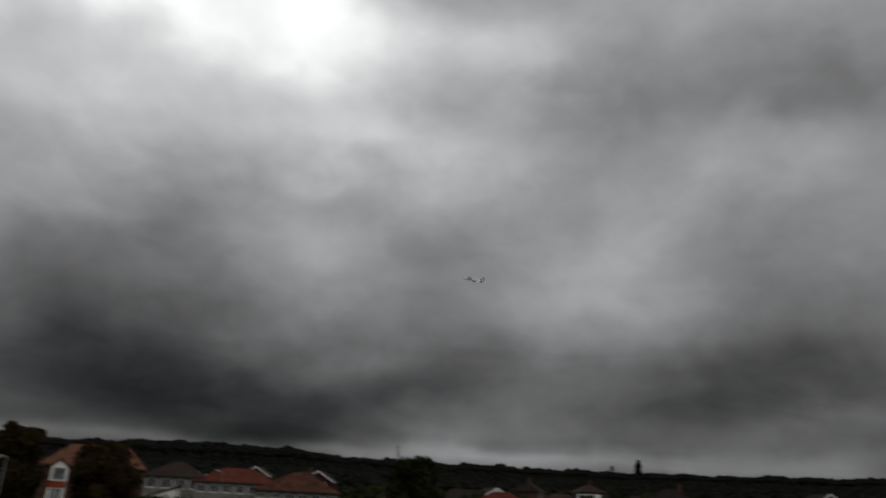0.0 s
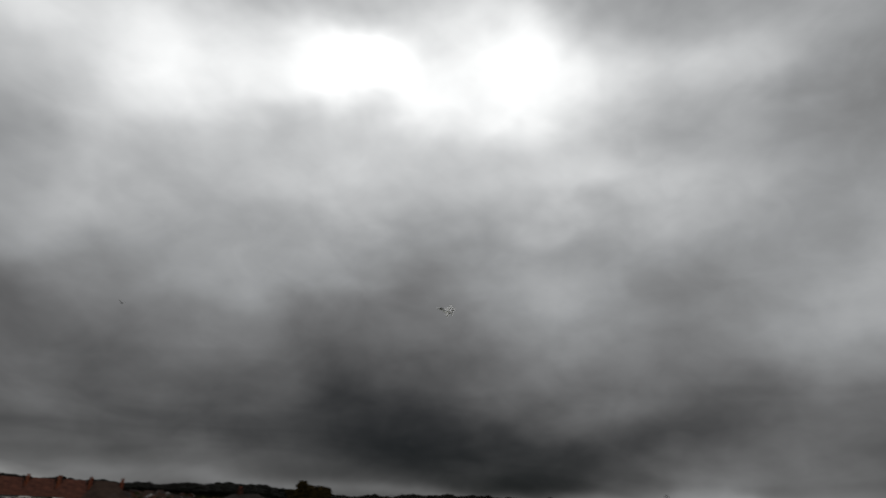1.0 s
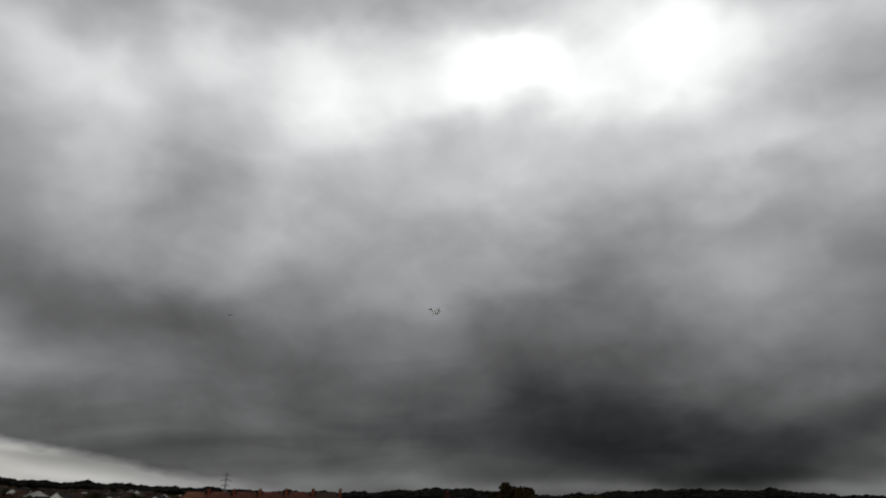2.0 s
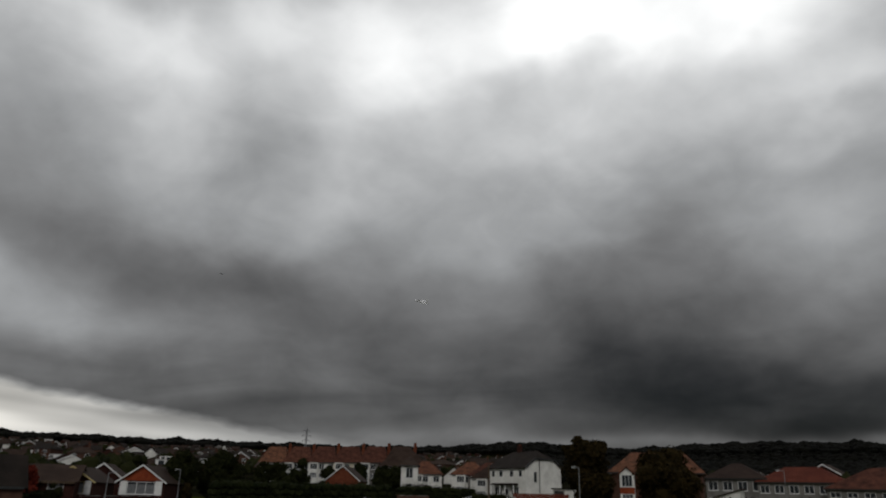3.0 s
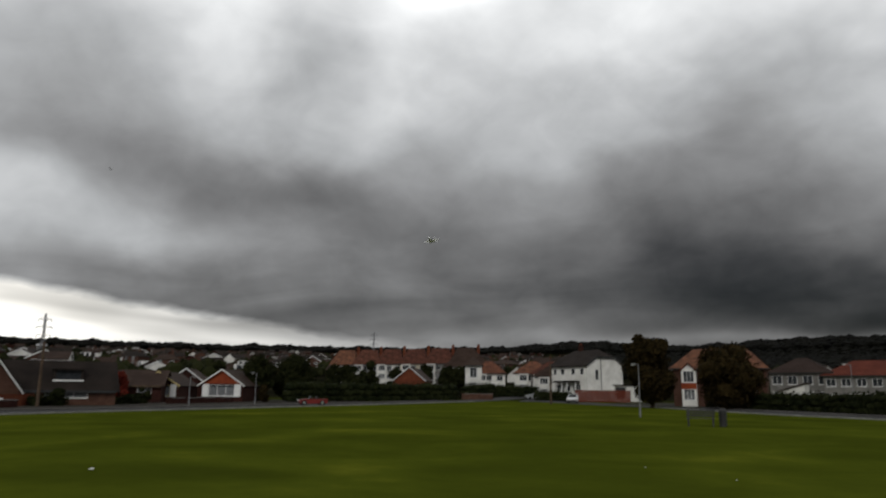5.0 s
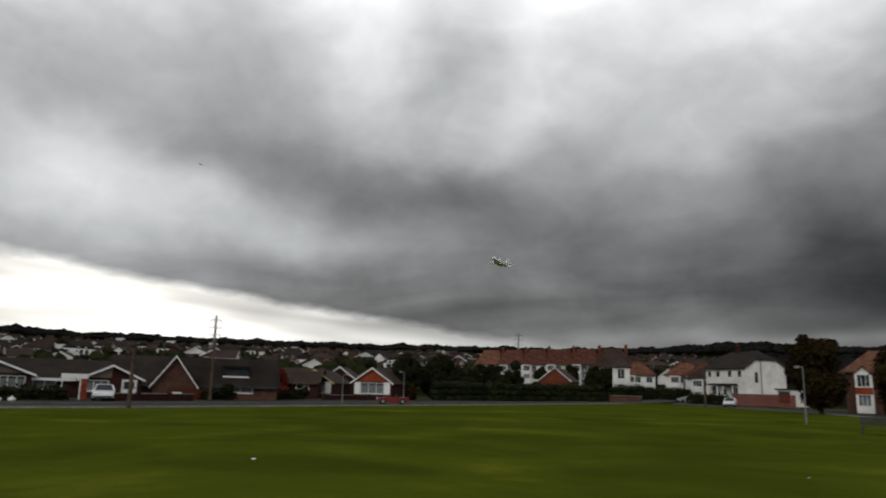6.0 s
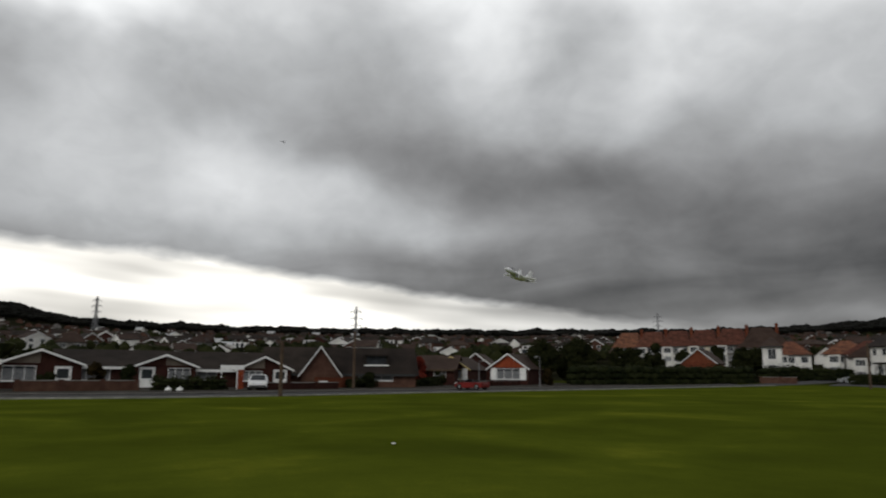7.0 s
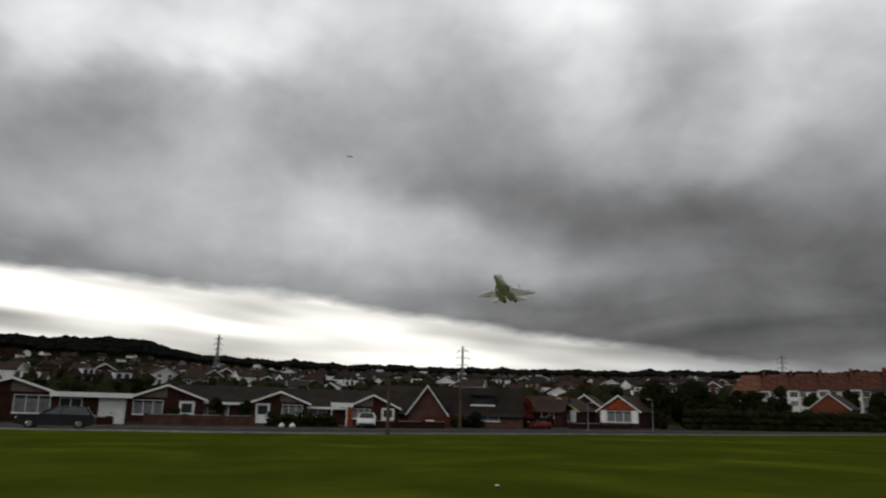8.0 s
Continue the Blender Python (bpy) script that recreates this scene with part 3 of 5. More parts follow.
strip("road_north", ROAD_B, 0.0, 6.4, -0.2, 0.03, M_ASPHALT, "grey asphalt road along the far side of the field", "road")
strip("road_side", ROAD_C, -2.6, 3.4, -0.2, 0.04, M_ASPHALT, "grey side road running uphill between houses", "road")
strip("kerb", ROAD_A[:10], -0.14, 0.0, -0.2, 0.10, M_KERB, "pale concrete kerb between grass and road", "kerb")
strip("kerb", ROAD_B[2:], -0.14, 0.0, -0.2, 0.10, M_KERB, "pale concrete kerb between grass and road", "kerb")
strip("pavement", ROAD_A[:10], 6.4, 8.2, -0.2, 0.12, M_PAVING, "worn concrete footway in front of the bungalows", "pavement")
strip("pavement", ROAD_B[2:], 6.4, 8.2, -0.2, 0.12, M_PAVING, "worn concrete footway in front of the houses", "pavement")

strip("front_garden", ROAD_A[:9], 8.2, 30.0, -0.2, 0.06, M_GARDEN, "dark front gardens and drives before the bungalows", "ground")
strip("front_garden", ROAD_B[1:], 8.2, 24.0, -0.2, 0.05, M_GARDEN, "dark front gardens and drives before the houses", "ground")


# ---------------------------------------------------------------- houses near the field
def bungalow(label, x, y, rz, gw, apex, eave, depth, left=0.0, right=0.0, main_top=None, brick=None, trim=None, clad=0, gable_mat=None, roof=None, openings="wd", group="bungalows along the road"):
    """A bungalow: a front gable wing, and a main block to its left or right whose ridge runs across.
    Local x to the right along the front, y into the depth. Placed by the foot of the gable's middle."""
    brick, trim, roof = brick or M_BRICK, trim or M_WHITE, roof or M_ROOF_DARK
    h = thing("bungalow", pose(x, y, land(x, y), 0, 0, rz), label, "house", group)
    a, b = -gw / 2, gw / 2
    win = (a + 0.5, a + gw * 0.46, 0.75, eave - 0.25)
    door = (b - gw * 0.33, b - gw * 0.33 + 1.5, 0.1, 2.15 if eave > 2.2 else eave - 0.1)
    if clad > 0:
        win, door = (-win[1], -win[0], *win[2:]), (-door[1], -door[0], *door[2:])
    holes = ([win] if "w" in openings else []) + ([door] if "d" in openings else [])
    if "W" in openings:
        holes = [(-gw * 0.30, gw * 0.30, 0.85, eave - 0.15)]
    bm = bmesh.new()
    wall(bm, a, b, 0, 0.28, 0, eave, holes)
    box(bm, a, a + 0.28, 0.28, depth, 0, eave), box(bm, b - 0.28, b, 0.28, depth, 0, eave)
    wall(bm, a, b, depth - 0.28, 0.28, 0, eave)
    extrude(bm, [(a, depth - 0.28, eave), (b, depth - 0.28, eave), (0, depth - 0.28, apex - 0.1)], (0, 0.28, 0))
    box(bm, a, b, 0, depth, -0.6, 0)
    part("wall", bm, brick, h)
    bm = bmesh.new()
    extrude(bm, [(a, 0.0, eave), (b, 0.0, eave), (0, 0.0, apex - 0.1)], (0, 0.28, 0))
    part("gable_wall", bm, gable_mat or brick, h)
    if clad:
        bm = bmesh.new()
        k = (apex - eave) / (gw / 2)
        extrude(bm, [(a + 0.02, -0.05, eave + 0.0), (0, -0.05, eave), (0, -0.05, apex - 0.2), (a + 0.02, -0.05, eave + k * 0.02)] if clad < 0 else [(0, -0.05, eave), (b - 0.02, -0.05, eave), (0, -0.05, apex - 0.2)], (0, 0.045, 0))
        part("cladding", bm, M_CLAD, h, "tan boarded cladding on half of the gable")
    bm = bmesh.new()
    gable_roof_y(bm, a, b, 0, depth, eave, apex)
    part("roof", bm, roof, h)
    bm = bmesh.new()
    bargeboards(bm, a, b, 0, eave, apex)
    part("bargeboard", bm, trim, h, "painted boards along the gable verge")
    if "W" in openings:
        window(h, -gw * 0.30, gw * 0.30, 0.85, eave - 0.15, 0, trim, 2, True)
        for s in (-1, 1):
            part("side_panel", boxes((s * gw * 0.38 - gw * 0.075, s * gw * 0.38 + gw * 0.075, -0.06, -0.01, 0.75, eave - 0.05)), M_WHITE, h, "white painted panel beside the window")
    if "w" in openings:
        window(h, *win, 0, None, 2, True)
    if "d" in openings:
        front_door(h, *door, 0)
    for side, length in ((-1, left), (1, right)):
        if not length:
            continue
        x0, x1 = (a - length, a) if side < 0 else (b, b + length)
        y0, y1, me = 1.2, max(depth, 8.5), eave
        mt = main_top or apex + 0.2
        bm = bmesh.new()
        wx0, wx1 = x0 + length * 0.25, x0 + length * 0.7
        wall(bm, x0, x1, y0, 0.28, 0, me, [(wx0, wx1, 0.8, me - 0.25)])
        ex = x0 if side < 0 else x1 - 0.28
        box(bm, ex, ex + 0.28, y0 + 0.28, y1, 0, me)
        wall(bm, x0, x1, y1 - 0.28, 0.28, 0, me)
        extrude(bm, [(ex, y0, me), (ex, y1, me), (ex, (y0 + y1) / 2, mt - 0.12)], (0.28, 0, 0))
        box(bm, x0, x1, y0, y1, -0.6, 0)
        part("wall", bm, brick, h)
        bm = bmesh.new()
        gable_roof_x(bm, x0 if side < 0 else -0.2, 0.2 if side < 0 else x1, y0, y1, me, mt)
        part("roof", bm, roof, h)
        part("fascia", boxes((x0 - 0.35, x1, y0 - 0.43, y0 - 0.38, me - 0.42, me - 0.16)), trim if openings else M_DARK, h, "painted eaves board")
        window(h, wx0, wx1, 0.8, me - 0.25, y0, None, 2, True)
    return h


def near_bungalows():
    bungalow("brick bungalow with tan cladding and white verge", -67.9, -23.2, 106, 7.2, 3.75, 2.55, 10, clad=1, openings="w")
    bungalow("dark brick bungalow with half-clad gable and white double door", -76.8, -12.0, 101, 7.1, 3.72, 2.42, 11, clad=-1)
    bungalow("dark brick bungalow with a long side roof and white eaves", -79.8, -1.0, 97, 5.9, 3.45, 2.32, 9, left=7.2, main_top=3.95, clad=1)
    bungalow("dark brick bungalow with half-clad gable and white eaves", -81.3, 9.1, 92, 5.7, 3.42, 2.1, 9, left=6.8, main_top=3.95, clad=-1)
    h = bungalow("brown brick chalet bungalow with steep gable and long tiled roof", -82.4, 15.45, 80, 4.3, 4.68, 1.75, 6, left=4.2, right=9.0, main_top=4.72, brick=M_BRICK_BROWN, openings="")
    # the inset dormer of the chalet
    d = part("dormer", boxes((5.2, 7.9, 2.1, 4.6, 2.55, 2.7), (5.2, 5.35, 2.1, 4.6, 2.7, 3.7), (7.75, 7.9, 2.1, 4.6, 2.7, 3.7), (5.1, 8.0, 1.9, 4.6, 3.7, 3.85)), M_ROOF_DARK, h, "dark flat-roofed dormer")
    part("dormer_sill", boxes((5.1, 8.0, 1.95, 2.08, 2.5, 2.68)), M_WHITE, d)
    part("pane", boxes((5.36, 7.74, 2.3, 2.32, 2.72, 3.68)), M_PANE, d)
    bungalow("pale-clad gabled bungalow behind the front row", -91.2, 11.0, 83, 5.2, 4.7, 2.5, 9, gable_mat=M_PALECLAD, openings="w")
    bungalow("dark bungalow with yellowed gable boards and white panels", -98.9, 37.7, 52, 5.3, 4.15, 2.45, 10, brick=M_BRICK, trim=M_YELLOW, openings="W", roof=M_ROOF_BROWN)
    bungalow("bungalow with red tile-hung gable and white-framed window", -99.3, 47.0, 48, 6.1, 4.7, 2.6, 11, gable_mat=M_TILEHUNG, openings="W", roof=M_ROOF_BROWN)
    bungalow("bungalow with low brown roof behind a red-leaved shrub", -97.6, 30.6, 60, 5.0, 3.9, 2.4, 9, right=4.0, left=3.0, main_top=4.3, roof=M_ROOF_BROWN, trim=M_TIMBER, openings="w")
    bungalow("brown gabled bungalow in the second row", -112, 47.0, 58, 6.0, 5.0, 2.8, 10, trim=M_WHITE, openings="w", roof=M_ROOF_BROWN)
    bungalow("red brick bungalow with wide white verge behind the hedge", -127.1, 105.1, 40, 7.2, 7.2 - 0.9, 3.4, 12, brick=M_BRICK_RED, openings="", roof=M_ROOF_BROWN)


def flat_garage():
    """The white-fronted garage and carport between two bungalows."""
    h = thing("garage", pose(-65.8, -16.2, 0, 0, 0, 104), "flat-roofed garage with white door beside a bungalow", "garage")
    bm = bmesh.new()
    wall(bm, -2.9, 2.9, 0, 0.22, 0, 2.3, [(0.55, 2.7, 0.0, 2.15), (-2.4, -0.7, 0.9, 2.1)])
    box(bm, -2.9, -2.68, 0.22, 5.5, 0, 2.3), box(bm, 2.68, 2.9, 0.22, 5.5, 0, 2.3), box(bm, -2.68, 2.68, 5.28, 5.5, 0, 2.3)
    part("wall", bm, M_BRICK, h)
    part("roof", boxes((-3.1, 3.1, -0.5, 5.7, 2.3, 2.42)), M_ROOF_DARK, h)
    part("fascia", boxes((-3.15, 3.15, -0.56, -0.5, 2.2, 2.6), (-3.16, -3.1, -0.5, 5.7, 2.2, 2.6), (3.1, 3.16, -0.5, 5.7, 2.2, 2.6)), M_WHITE, h, "white roof-edge board")
    g = part("garage_door", boxes((0.56, 2.69, 0.08, 0.12, 0.0, 2.15)), M_WHITE, h, "white panelled up-and-over door")
    for i in range(8):
        part("door_panel", boxes((0.62, 2.63, 0.05, 0.08, 0.03 + 0.265 * i, 0.27 + 0.265 * i)), M_WHITE, g)
    part("handle", boxes((1.55, 1.7, 0.0, 0.05, 0.9, 0.98)), M_DARK, g)
    window(h, -2.4, -0.7, 0.9, 2.1, 0, None, 1)


def two_storey(label, x, y, z, rz, w, depth, eave, top, ridge, walls, roof, brick_low=None, bays=(), chim=(), windows=4, group="houses round the field", name="house", low_roof=False):
    """A two-storey house with hipped roof, rows of windows, optional two-storey bays and chimneys."""
    h = thing(name, pose(x, y, z, 0, 0, rz), label, "house", group)
    a, b = -w / 2, w / 2
    step = w / windows
    hs = eave / 2.05
    holes, spots = [], []
    for i in range(windows):
        c = a + step * (i + 0.5)
        ww = min(0.75, step * 0.32)
        spots.append((c - ww, c + ww, hs + 0.65, eave - 0.45))
        spots.append((c - ww, c + ww, 0.8, hs - 0.45))
    free = [s for s in spots if not any(abs((s[0] + s[1]) / 2 - bx) < bw / 2 + 0.5 for bx, bw, *_ in bays)]
    bm = bmesh.new()
    wall(bm, a, b, 0, 0.28, 0, eave, free)
    box(bm, a, a + 0.28, 0.28, depth, 0, eave), box(bm, b - 0.28, b, 0.28, depth, 0, eave), wall(bm, a, b, depth - 0.28, 0.28, 0, eave)
    box(bm, a, b, 0, depth, -2.5, 0)
    part("wall", bm, walls, h)
    bm = bmesh.new()
    if ridge < 0:
        gable_roof_x(bm, a, b, 0, depth, eave, top, 0.02)
        for ex in (a, b - 0.28):
            extrude(bm, [(ex, 0.1, eave), (ex, depth - 0.1, eave), (ex, depth / 2, top - 0.2)], (0.28, 0, 0))
    else:
        hip_roof(bm, a, b, 0, depth, eave + 0.05, top, ridge)
    part("roof", bm, roof, h)
    part("gutter", boxes((a - 0.45, b + 0.45, -0.5, -0.41, eave - 0.16, eave - 0.02)), M_DARK, h)
    for s in free:
        window(h, *s, 0, None, 1, s[2] < 2)
    for bx, bw, kind in bays:
        y0 = -0.9
        bm = bmesh.new()
        wall(bm, bx - bw / 2, bx + bw / 2, y0, 0.2, 0, eave - 0.1, [(bx - bw / 2 + 0.25, bx + bw / 2 - 0.25, 0.8, hs - 0.3), (bx - bw / 2 + 0.25, bx + bw / 2 - 0.25, hs + 0.7, eave - 0.4)])
        box(bm, bx - bw / 2, bx - bw / 2 + 0.2, y0 + 0.2, 0, 0, eave - 0.1), box(bm, bx + bw / 2 - 0.2, bx + bw / 2, y0 + 0.2, 0, 0, eave - 0.1)
        box(bm, bx - bw / 2, bx + bw / 2, y0, 0, -2.5, 0)
        part("bay", bm, M_RENDER, h)
        window(h, bx - bw / 2 + 0.25, bx + bw / 2 - 0.25, 0.8, hs - 0.3, y0, None, 2, True)
        window(h, bx - bw / 2 + 0.25, bx + bw / 2 - 0.25, hs + 0.7, eave - 0.4, y0, None, 2)
        if kind == "red":
            part("hanging_tiles", boxes((bx - bw / 2 - 0.03, bx + bw / 2 + 0.03, y0 - 0.05, y0 - 0.005, hs - 0.25, hs + 0.6)), M_TILEHUNG, h, "red tile band under the upper window")
        if kind == "flat":
            part("bay_roof", boxes((bx - bw / 2 - 0.1, bx + bw / 2 + 0.1, y0 - 0.1, 0.3, eave - 0.1, eave + 0.02)), roof, h)
            continue
        at_top = eave - 0.1 + bw * 0.45
        bm = bmesh.new()
        extrude(bm, [(bx - bw / 2, y0, eave - 0.1), (bx + bw / 2, y0, eave - 0.1), (bx, y0, at_top - 0.1)], (0, 0.15, 0))
        part("bay_gable", bm, M_RENDER, h, "white rendered gable")
        bm = bmesh.new()
        gable_roof_y(bm, bx - bw / 2, bx + bw / 2, y0, 2.2, eave - 0.1, at_top, 0.25)
        part("bay_roof", bm, roof, h)
    for cx, cy in chim:
        chimney(h, cx, cy, eave, top + 0.7, M_BRICK_RED)
    return h


def white_house():
    """Rendered two-storey house on the corner, its end gable clipped at the top."""
    h = thing("corner_house", pose(-87.7, 112.5, 1.15, 0, 0, -8.5), "white rendered corner house with dark clipped-gable roof", "house", "houses round the field")
    w, d, e, t = 9.7, 9.7, 6.0, 9.0
    ups = [(-4.4, -3.5, 4.1, 5.3), (-2.3, -1.3, 4.1, 5.3), (0.6, 1.6, 4.1, 5.3), (3.0, 3.9, 4.1, 5.3)]
    low = [(-3.4, -1.5, 0.9, 2.3), (1.1, 3.0, 0.9, 2.3), (-0.75, 0.35, 0.1, 2.2)]
    bm = bmesh.new()
    wall(bm, -w / 2, w / 2, 0, 0.28, 0, e, ups + low)
    box(bm, -w / 2, -w / 2 + 0.28, 0.28, d, 0, e), box(bm, w / 2 - 0.28, w / 2, 0.28, d, 0, e), wall(bm, -w / 2, w / 2, d - 0.28, 0.28, 0, e)
    for s in (-1, 1):
        x0 = w / 2 - 0.28 if s > 0 else -w / 2
        extrude(bm, [(x0, 0.05, e), (x0, d - 0.05, e), (x0, d - 2.2, e + 1.35), (x0, 2.2, e + 1.35)], (0.28, 0, 0))
    box(bm, -w / 2, w / 2, 0, d, -1.5, 0)
    part("wall", bm, M_RENDER, h)
    bm = bmesh.new()
    o, m = 0.4, d / 2
    k = (t - e) / m
    for y0, y1 in ((-o, m), (d + o, m)):
        ze = e - k * o
        hz = e + 1.45
        hy = y0 + (m - y0) * (hz - ze) / (t - ze)
        extrude(bm, [(-w / 2 - 0.3, y0, ze), (w / 2 + 0.3, y0, ze), (w / 2 + 0.3, hy, hz), (w / 2 - 1.6, y1, t), (-w / 2 + 1.6, y1, t), (-w / 2 - 0.3, hy, hz)], (0, 0, -0.2))
    for s in (-1, 1):
        hz = e + 1.45
        hy = -o + (m + o) * (hz - (e - k * o)) / (t - (e - k * o))
        extrude(bm, [(s * (w / 2 + 0.3), hy, hz), (s * (w / 2 + 0.3), d - hy, hz), (s * (w / 2 - 1.6), m, t)], (0, 0, -0.2))
    part("roof", bm, M_ROOF_DARK, h)
    bm = bmesh.new()
    beam(bm, (w / 2 + 0.33, -o, e - k * o - 0.05), (w / 2 + 0.33, hy, hz - 0.05), 0.08, 0.3), beam(bm, (w / 2 + 0.33, hy, hz - 0.05), (w / 2 + 0.33, d - hy, hz - 0.05), 0.08, 0.3), beam(bm, (w / 2 + 0.33, d - hy, hz - 0.05), (w / 2 + 0.33, d + o, e - k * o - 0.05), 0.08, 0.3)
    part("bargeboard", bm, M_DARK, h, "dark boards along the clipped gable")
    for u in ups:
        window(h, *u, 0, None, 0)
    for u in low[:2]:
        window(h, *u, 0, None, 2)
    front_door(h, *low[2], 0)
    c = part("canopy", boxes((-3.4, 3.0, -1.3, 0.0, 2.62, 2.75), (-3.2, 2.8, -1.1, 0.0, 2.75, 2.95)), M_ROOF_DARK, h, "dark tiled canopy over the ground-floor windows")
    for px in (-3.2, -0.9, 0.5, 2.8):
        part("post", boxes((px - 0.08, px + 0.08, -1.2, -1.04, 0, 2.62)), M_WHITE, c, "white canopy post")
    part("downpipe", boxes((w / 2 + 0.01, w / 2 + 0.1, 3.6, 3.7, 0, 7.2)), M_DARK, h)
    bm = boxes((w / 2, w / 2 + 0.03, 2.2, 2.9, 3.2, 5.0))
    part("stair_window", bm, M_PANE, h)
    chimney(h, -1.5, m, t - 0.6, t + 0.9, M_BRICK)
    # lean-to and boiler house against the end wall
    g = thing("garage", pose(-78.6, 116.2, 0.9, 0, 0, -8.5), "white flat-roofed garage beside the corner house", "garage")
    part("wall", boxes((-1.6, 1.6, 0, 5.2, -1, 2.3)), M_RENDER, g)
    part("roof", boxes((-1.8, 1.8, -0.3, 5.4, 2.3, 2.5)), M_ROOF_DARK, g)
    part("garage_door", boxes((-1.2, 1.2, -0.05, -0.005, 0, 2.0)), M_DARK, g, "dark garage door")


def north_houses():
    two_storey("red brick semi with orange roof and white bay gable", -50.5, 99.0, 0.2, 22, 12.5, 8.5, 5.3, 8.3, 7.5, M_BRICK_BROWN, M_ROOF_ORANGE, bays=((-4.0, 2.0, "red"), (3.9, 2.0, "red")), windows=6)
    two_storey("pebbledashed semi with brown hipped roof beside the trees", -48.0, 121.0, 0.4, 14, 9.0, 8.5, 5.0, 7.5, 1.5, M_PEBBLE, M_ROOF_BROWN, windows=4)
    two_storey("pebbledashed semi with red hipped roof", -38.4, 122.5, 0.3, 10, 12.6, 8.0, 4.6, 7.0, 5.0, M_PEBBLE, M_ROOF_RED, windows=6, chim=())
    two_storey("pebbledashed semi with orange hipped roof", -27.5, 120.5, 0.2, 8, 13.2, 8.0, 3.75, 6.8, 2.0, M_PEBBLE, M_ROOF_ORANGE, windows=6)
    g = thing("garage", pose(-45.6, 111.5, 0.1, 0, 0, 14), "white-walled garage with sloping red roof", "garage")
    bm = bmesh.new()
    extrude(bm, [(-1.8, 0, 0), (1.8, 0, 0), (1.8, 0, 3.3), (-1.8, 0, 2.2)], (0, 5, 0))
    part("wall", bm, M_RENDER, g)
    bm = bmesh.new()
    slope(bm, (-2.1, -0.3, 2.28), (2.1, -0.3, 3.57), (2.1, 5.3, 3.57), (-2.1, 5.3, 2.28))
    part("roof", bm, M_ROOF_BROWN, g)
    # more of the row to the east, mostly behind the round tree
    for i, (x, y, w, e, t, wl, rf) in enumerate(((-10.5, 128, 9, 3.0, 5.0, M_RENDER, M_ROOF_BROWN), (6, 132, 11, 3.1, 5.6, M_PEBBLE, M_ROOF_RED), (17, 138, 10, 3.2, 5.8, M_PEBBLE, M_ROOF_BROWN), (30, 140, 11, 3.0, 5.4, M_RENDER, M_ROOF_DARK), (45, 142, 12, 3.0, 5.6, M_PEBBLE, M_ROOF_BROWN))):
        two_storey("low hipped house at the east end of the row", x, y, land(x, y), -bearing(x, y), w, 8, e, t, 3.0, wl, rf, windows=4)


def west_terrace():
    """The long two-storey row with orange roofs above the hedge."""
    kinds = ((M_RENDER, M_ROOF_ORANGE), (M_PEBBLE, M_ROOF_ORANGE), (M_RENDER, M_ROOF_ORANGE), (M_CREAM, M_ROOF_ORANGE), (M_PEBBLE, M_ROOF_ORANGE), (M_RENDER, M_ROOF_BROWN))
    labels = {M_RENDER: "white rendered", M_PEBBLE: "grey pebbledashed", M_CREAM: "cream rendered"}
    p, q = Vector((-193, 132)), Vector((-156, 150))
    for i, (wl, rf) in enumerate(kinds):
        c = p.lerp(q, i / 5)
        two_storey(labels[wl] + " terraced house with " + ("orange" if rf is M_ROOF_ORANGE else "brown") + " tiled roof", c.x, c.y, 4.7 + 0.06 * i, 38, 8.25, 8, 5.2, 10.0, 5.2, wl, rf, bays=((-2.2, 2.6, "flat"),), windows=3, chim=((3.9, 4.0),), group="terrace above the hedge", name="terraced_house")
    two_storey("white rendered house with broad brown roof at the terrace end", -143, 139, 2.6, 42, 13, 9, 6.0, 10.6, 4, M_RENDER, M_ROOF_BROWN, windows=5, group="terrace above the hedge")
    two_storey("narrow white house end beside the hedge", -115, 113.5, 1.2, 44, 3.6, 7, 6.4, 8.4, 0.5, M_RENDER, M_ROOF_BROWN, windows=1)
    for x, y, z, w, e, t, wl, rf, rz in ((-133, 137, 1.6, 8.5, 5.0, 8.3, M_RENDER, M_ROOF_ORANGE, 44), (-122, 141, 1.6, 8.5, 5.0, 8.2, M_RENDER, M_ROOF_ORANGE, 30), (-112, 135, 1.2, 8.0, 5.0, 8.0, M_PEBBLE, M_ROOF_ORANGE, 20), (-101, 124, 0.7, 9.0, 4.6, 8.0, M_RENDER, M_ROOF_BROWN, 15)):
        two_storey("semi with " + ("orange" if rf is M_ROOF_ORANGE else "brown") + " hipped roof on the side road", x, y, z, rz, w, 8, e, t, 2.0, wl, rf, bays=((-1.8, 2.4, "flat"),), windows=3, group="houses on the side road")


near_bungalows()
flat_garage()
white_house()
north_houses()
west_terrace()


